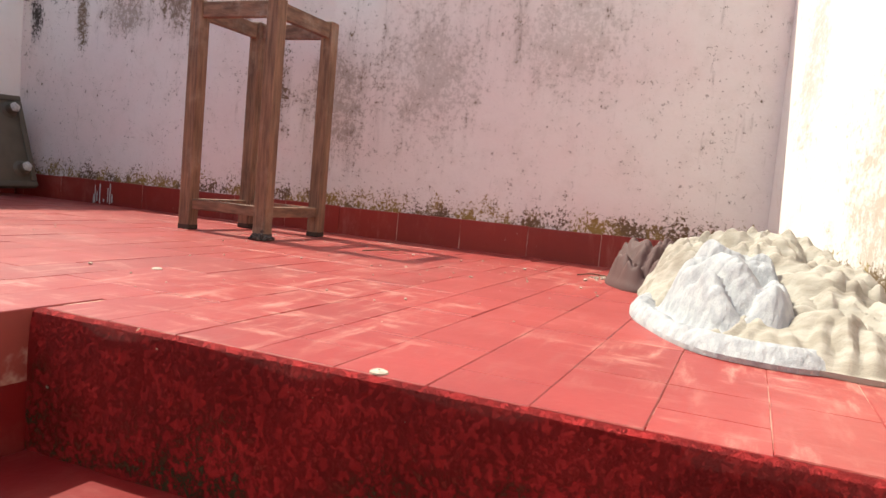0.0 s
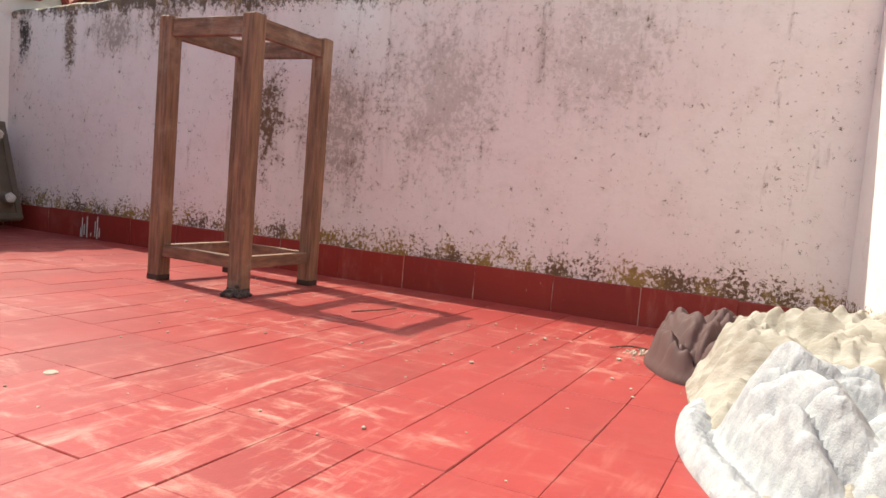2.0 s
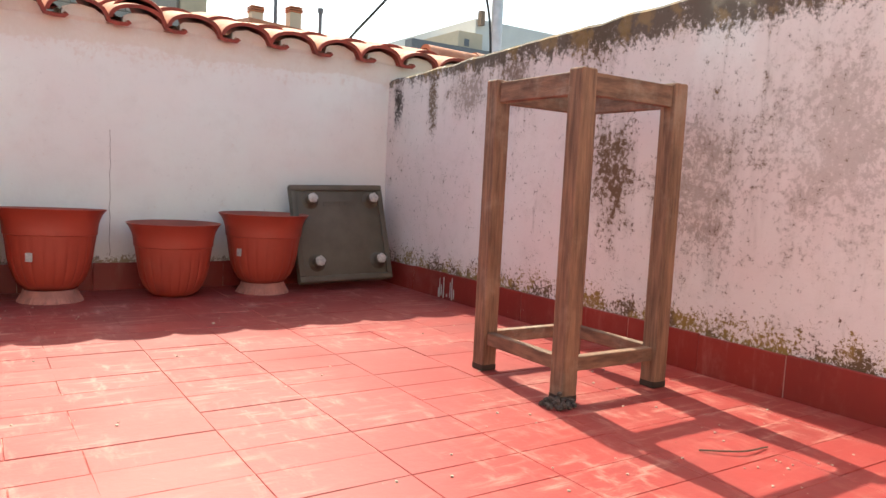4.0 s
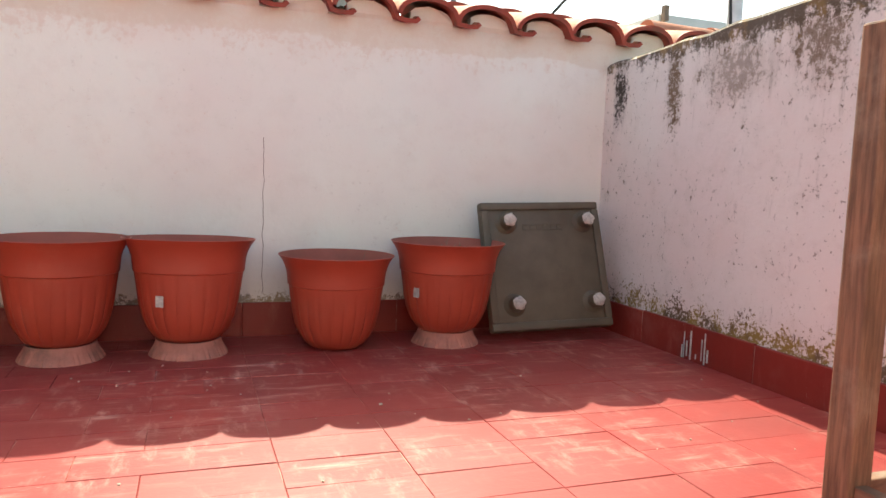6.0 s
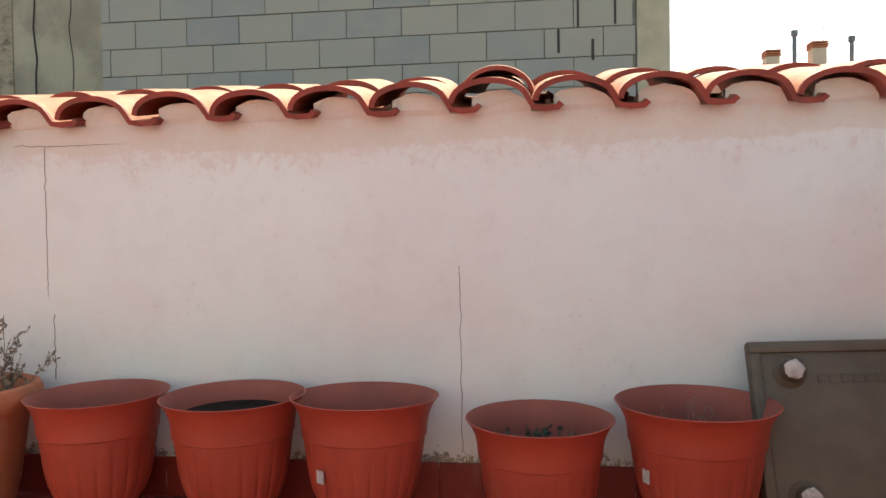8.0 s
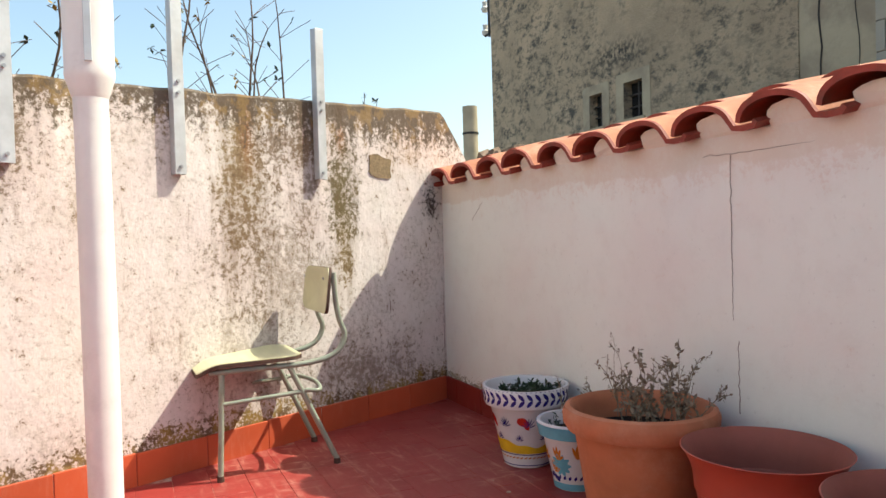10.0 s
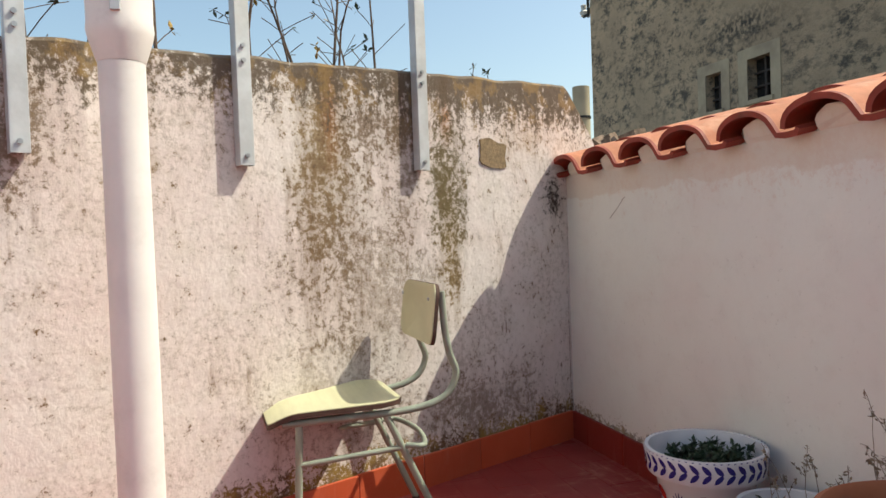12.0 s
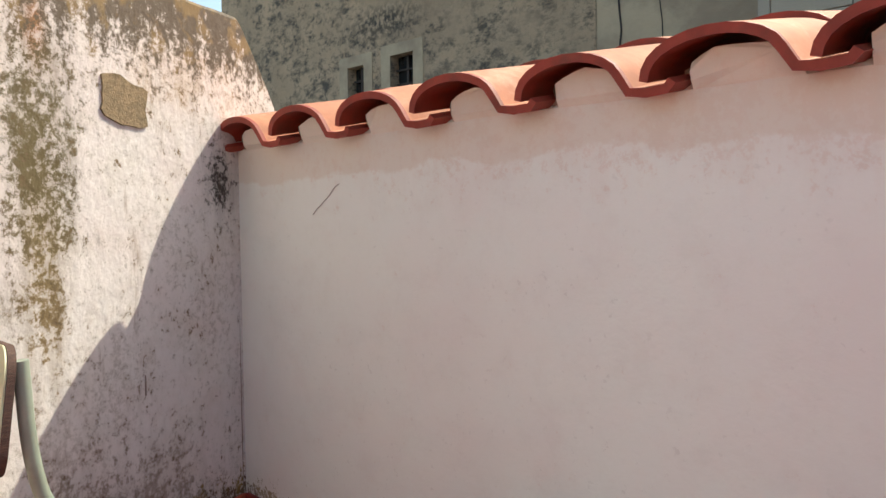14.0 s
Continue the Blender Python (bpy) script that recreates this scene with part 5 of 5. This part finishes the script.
part("crack", tube(bmesh.new(), [(-0.95 + 0.06 * noise.noise(Vector((k * 0.4, 3, 0))), FY + 0.009, 2.0 + 0.12 * k) for k in range(22)], 0.004, 5), M_FRAME_W, old)
for h in holes:
    window(old, *h, 3)
    part("window_surround", wall_with_holes([h[0] - 0.12, h[0], h[1], h[1] + 0.12], [h[2] - 0.06, h[2], h[3], h[3] + 0.10], [h], FY - 0.008, FY + 0.001), M_CEMENT, old)

ins = thing("insulator_bracket", "black iron bracket with white insulators on the old building's corner", "insulator", at=(-6.35, FY + 0.1, 3.82))
part("arm", tube(bmesh.new(), [(0, 0, 0), (-0.16, 0, 0), (-0.24, 0, -0.06), (-0.36, 0, -0.06)], 0.02, 8), M_BLACK, ins)
part("upright", tube(bmesh.new(), [(-0.24, 0, -0.1), (-0.24, 0, 0.5)], 0.02, 8), M_BLACK, ins)
for z in (-0.05, 0.28):
    bm, rings = lathe(bmesh.new(), [(0.0, 0.0), (0.04, 0.0), (0.055, 0.05), (0.03, 0.08), (0.04, 0.14), (0.0, 0.16)], 14)
    o = part("insulator", bm, M_HOUSE_W, ins, "white porcelain")
    o.location = (-0.36, 0, z)

for ob in (old, ins):
    grow = 1.42
    c = Vector((2.0, 3.4, 0.97))
    ob.matrix_world = Matrix.Translation(c) @ Matrix.Scale(grow, 4) @ Matrix.Translation(-c) @ ob.matrix_world
v = thing("vent_pipe", "grey cement vent pipe on the far roof", "vent pipe", at=(-3.60, 6.5, 0.9))
part("pipe", tube(bmesh.new(), [(0, 0, 0), (0, 0, 1.27)], 0.072, 18), M_PILLAR, v, smooth=True)
part("band", tube(bmesh.new(), [(0, 0, 1.0), (0, 0, 1.02)], 0.078, 18), M_BLACK, v)
bm = bmesh.new()
for k in range(14):
    bmesh.ops.create_cube(bm, size=rnd.uniform(0.1, 0.2), matrix=pose(-3.38 + rnd.uniform(-0.06, 0.12), 6.6 + rnd.uniform(-0.1, 0.2), 1.45 + rnd.uniform(-0.1, 0.22), rnd.uniform(0, 90), rnd.uniform(0, 90), rnd.uniform(0, 90)))
tagged(part("roof_rubble", bm, M_MORTAR), "broken masonry beside the vent pipe", "rubble", kind="stuff")
tagged(part("roof_west", boxed(-6.5, XC - 0.35, 5.5, 8.0, BOTTOM, 1.35), M_MORTAR), kind="structure")

block = thing("block_building", "unrendered grey concrete block building with a pale corner pillar", "building")
part("core", boxed(-0.62, 3.41, FY + 0.012, FY + 5, BOTTOM, 4.05), M_BLOCK_JOINT, block)
part("corner_pillar", boxed(3.415, 3.645, FY - 0.004, FY + 5, BOTTOM, 4.05, bevel=0.01), M_PILLAR, block, "pale cement corner")
BL, BH = 0.4145, 0.209
data = part("block", boxed(0, BL - 0.006, 0, 0.05, 0, BH - 0.007, bevel=0.003), M_BLOCK, block)
data.location = (-0.61 + 0.285, FY, 2.30)
r0 = 1.255
count = 0
for r in range(13):
    z = r0 + r * BH
    off = 0.0 if r % 2 == 1 else BL / 2
    x = 0.492 - BL * 3 - off + (0.0 if r % 2 else 0.0)
    while x < 3.41:
        a, b = max(x, -0.615), min(x + BL - 0.006, 3.405)
        if b - a > 0.03:
            if b - a > BL - 0.02:
                ob = new("block", data.data)
                ob.parent = block
            else:
                ob = part("block", boxed(0, b - a, 0, 0.05, 0, BH - 0.007, bevel=0.003), M_BLOCK, block)
            ob.location = (a, FY + random.uniform(-0.0025, 0.0025), z)
            count += 1
        x += BL
bpy.data.objects.remove(data)
for k, (x, z, w, h) in enumerate(((2.86, 2.12, 0.035, 0.17), (3.0, 2.30, 0.03, 0.19), (3.26, 2.31, 0.03, 0.19), (2.97, 2.53, 0.04, 0.10), (3.1, 2.06, 0.04, 0.15))):
    part("chipped_joint", boxed(x, x + w * 0.5, FY - 0.005, FY, z, z + h), M_FRAME_W, block)


far = thing("far_house", "cream house with tiled roof and chimneys in the distance", "building")
part("wall", boxed(11.1, 18.5, 30, 38, BOTTOM, 6.3), M_HOUSE, far)
bm = bmesh.new()
vs = [bm.verts.new(p) for p in ((10.95, 29.7, 6.62), (18.7, 29.7, 6.18), (18.7, 38, 7.1), (10.95, 38, 7.5), (10.95, 29.7, 6.45), (18.7, 29.7, 6.0), (18.7, 38, 6.2), (10.95, 38, 6.2))]
for q in ((0, 1, 2, 3), (0, 4, 5, 1), (1, 5, 6, 2), (2, 6, 7, 3), (3, 7, 4, 0), (4, 7, 6, 5)):
    bm.faces.new([vs[i] for i in q])
part("roof", bm, M_TILE, far)
for x, w, h in ((11.46, 0.46, 6.98), (13.05, 0.48, 7.22)):
    ch = part("chimney", boxed(x - w / 2, x + w / 2, 30.2, 30.7, 5.6, h), M_HOUSE, far)
    for k in range(3):
        part("chimney_cap", boxed(x - w * 0.58, x + w * 0.58, 30.14, 30.76, h + 0.085 * k + 0.015, h + 0.085 * k + 0.06), M_CLAY, ch)
for x, h in ((12.29, 7.75), (14.25, 7.45)):
    st = part("flue", tube(bmesh.new(), [(x, 30.5, 5.5), (x, 30.5, h)], 0.075, 12), M_GREYROOF, far, smooth=True)
    part("flue_cap", tube(bmesh.new(), [(x, 30.5, h), (x, 30.5, h + 0.19)], 0.12, 12), M_GREYROOF, st, smooth=True)
an = thing("antenna", "thin television antenna above the far roof", "antenna", at=(13.2, 30.3, 7.0))
part("mast", tube(bmesh.new(), [(0, 0, -0.3), (0, 0, 0.95)], 0.02, 6), M_STEEL, an)
part("aerial", tube(bmesh.new(), [(0.1, 0, 0.3), (0.85, 0, 0.75)], 0.014, 5), M_STEEL, an)
for k in range(9):
    x, z = 0.18 + 0.078 * k, 0.35 + 0.046 * k
    part("element", tube(bmesh.new(), [(x - 0.05, -0.2, z + 0.09), (x + 0.05, 0.2, z - 0.09)], 0.009, 4), M_STEEL, an)
fw = thing("far_white_building", "pale flat-roofed building with a rooftop box in the distance", "building")
part("wall", boxed(32.4, 52, 45, 60, BOTTOM, 12.5), M_HOUSE_W, fw)
part("rooftop_box", boxed(30.3, 32.35, 44, 50, BOTTOM, 11.2), M_HOUSE, fw)
part("window", boxed(30.8, 31.2, 43.97, 43.999, 10.2, 10.7), M_GREYROOF, fw)
part("grey_roof", boxed(26, 33.5, 43, 43.9, BOTTOM, 9.9), M_GREYROOF, fw)
part("vent", boxed(32.5, 32.85, 44.5, 44.9, 12.0, 13.0), M_MORTAR, fw)

# cables and mast beyond the east wall
tagged(part("roof_east", boxed(5.2, 9.5, 9.2, 14, BOTTOM, 1.25), M_MORTAR), kind="structure")
tagged(part("mast", tube(bmesh.new(), [(5.10, 5.75, BOTTOM), (5.10, 5.75, 6.0)], 0.042, 14), M_STEEL, smooth=True), "galvanised mast behind the mossy wall", "mast")
tagged(part("cable", tube(bmesh.new(), curve_pts([(5.6, 11.4, 1.2), (6.17, 10.9, 2.30), (6.9, 10.3, 3.35), (8.2, 9.4, 5.2)], 6), 0.018, 6), M_BLACK), "thin black overhead electric cable", "cable", "overhead cables")
tagged(part("cable", tube(bmesh.new(), curve_pts([(4.96, 5.60, 1.3), (4.93, 5.60, 1.7), (4.85, 5.62, 2.1), (4.70, 5.7, 3.2)], 6), 0.009, 6), M_BLACK), "black cable hanging beside the grey mast", "cable", "overhead cables")

# ---- terrace tiles, last ----
TX, TY = 0.271, 0.1367
tiles, rest = [], []
for i in range(-17, 16):
    for j in range(-30, 25):
        x0, y0 = 2.61 + i * TX, 3.145 + j * TY
        x1, y1 = x0 + TX, y0 + TY
        if (j % 2) and x0 < 2.6 - TX * 2:
            x0, x1 = x0 + TX / 2, x1 + TX / 2
        if x0 > XA or x1 > XA + 0.14 or y0 > YB or y1 > YB + 0.1 or y1 < YD - 0.1:
            if not (x0 < XA - 0.02 and y0 < YB - 0.02 and y1 > YD):
                continue
        x1, y1 = min(x1, XA - 0.002), min(y1, YB - 0.002)
        y0 = max(y0, YD)
        if x0 < EDGE_X + 0.006 and y0 < EDGE_Y:
            if x1 < EDGE_X + 0.03 and y1 < EDGE_Y + 0.02:
                continue
            if x1 > EDGE_X + 0.02:
                x0 = EDGE_X + 0.004 + 0.03 * (EDGE_Y - y0) / 1.7 if y0 < EDGE_Y - 0.07 else x0
            if x1 <= EDGE_X + 0.02 or x0 < EDGE_X - 0.02:
                y0 = EDGE_Y
        if x1 - x0 < 0.02 or y1 - y0 < 0.02 or x1 < c_x((y0 + y1) / 2) + 0.06:
            continue
        cx, cy = (x0 + x1) / 2, (y0 + y1) / 2
        tiles.append((math.hypot((cx - 2.6) * 0.9, cy - 2.8), x0, x1, y0, y1))
tiles.sort()
host = thing("floor_tiles", "red-painted rectangular clay tiles with worn brush marks", "floor tiles")
host["kind"] = "structure"
shared = {}
GAP = 0.0010


def tile_bm(bm, x0, x1, y0, y1, z):
    """A tile with a softened upper edge."""
    lo = [bm.verts.new((x, y, -0.02)) for x, y in ((x0, y0), (x1, y0), (x1, y1), (x0, y1))]
    mi = [bm.verts.new((x, y, z - 0.0015)) for x, y in ((x0, y0), (x1, y0), (x1, y1), (x0, y1))]
    e = 0.0013
    hi = [bm.verts.new((x, y, z)) for x, y in ((x0 + e, y0 + e), (x1 - e, y0 + e), (x1 - e, y1 - e), (x0 + e, y1 - e))]
    for a, b in ((lo, mi), (mi, hi)):
        for k in range(4):
            bm.faces.new((a[k], a[(k + 1) % 4], b[(k + 1) % 4], b[k]))
    bm.faces.new(hi)


rest = bmesh.new()
for n, (d, x0, x1, y0, y1) in enumerate(tiles):
    dz = random.uniform(-0.0007, 0.0007)
    if n < 300:
        w, h = round(x1 - x0, 3), round(y1 - y0, 3)
        if (w, h) not in shared:
            bm = bmesh.new()
            tile_bm(bm, GAP / 2 - w / 2, w / 2 - GAP / 2, GAP / 2 - h / 2, h / 2 - GAP / 2, 0)
            ob = part("floor_tile", bm, M_FLOOR, host)
            shared[w, h] = ob.data
        else:
            ob = new("floor_tile", shared[w, h])
            ob.parent = host
        ob.matrix_world = pose((x0 + x1) / 2, (y0 + y1) / 2, dz, random.uniform(-0.35, 0.35), random.uniform(-0.2, 0.2), random.uniform(-0.25, 0.25))
    else:
        tile_bm(rest, x0 + GAP / 2, x1 - GAP / 2, y0 + GAP / 2, y1 - GAP / 2, dz)
part("floor_tile_field", rest, M_FLOOR, host, kind="stuff")
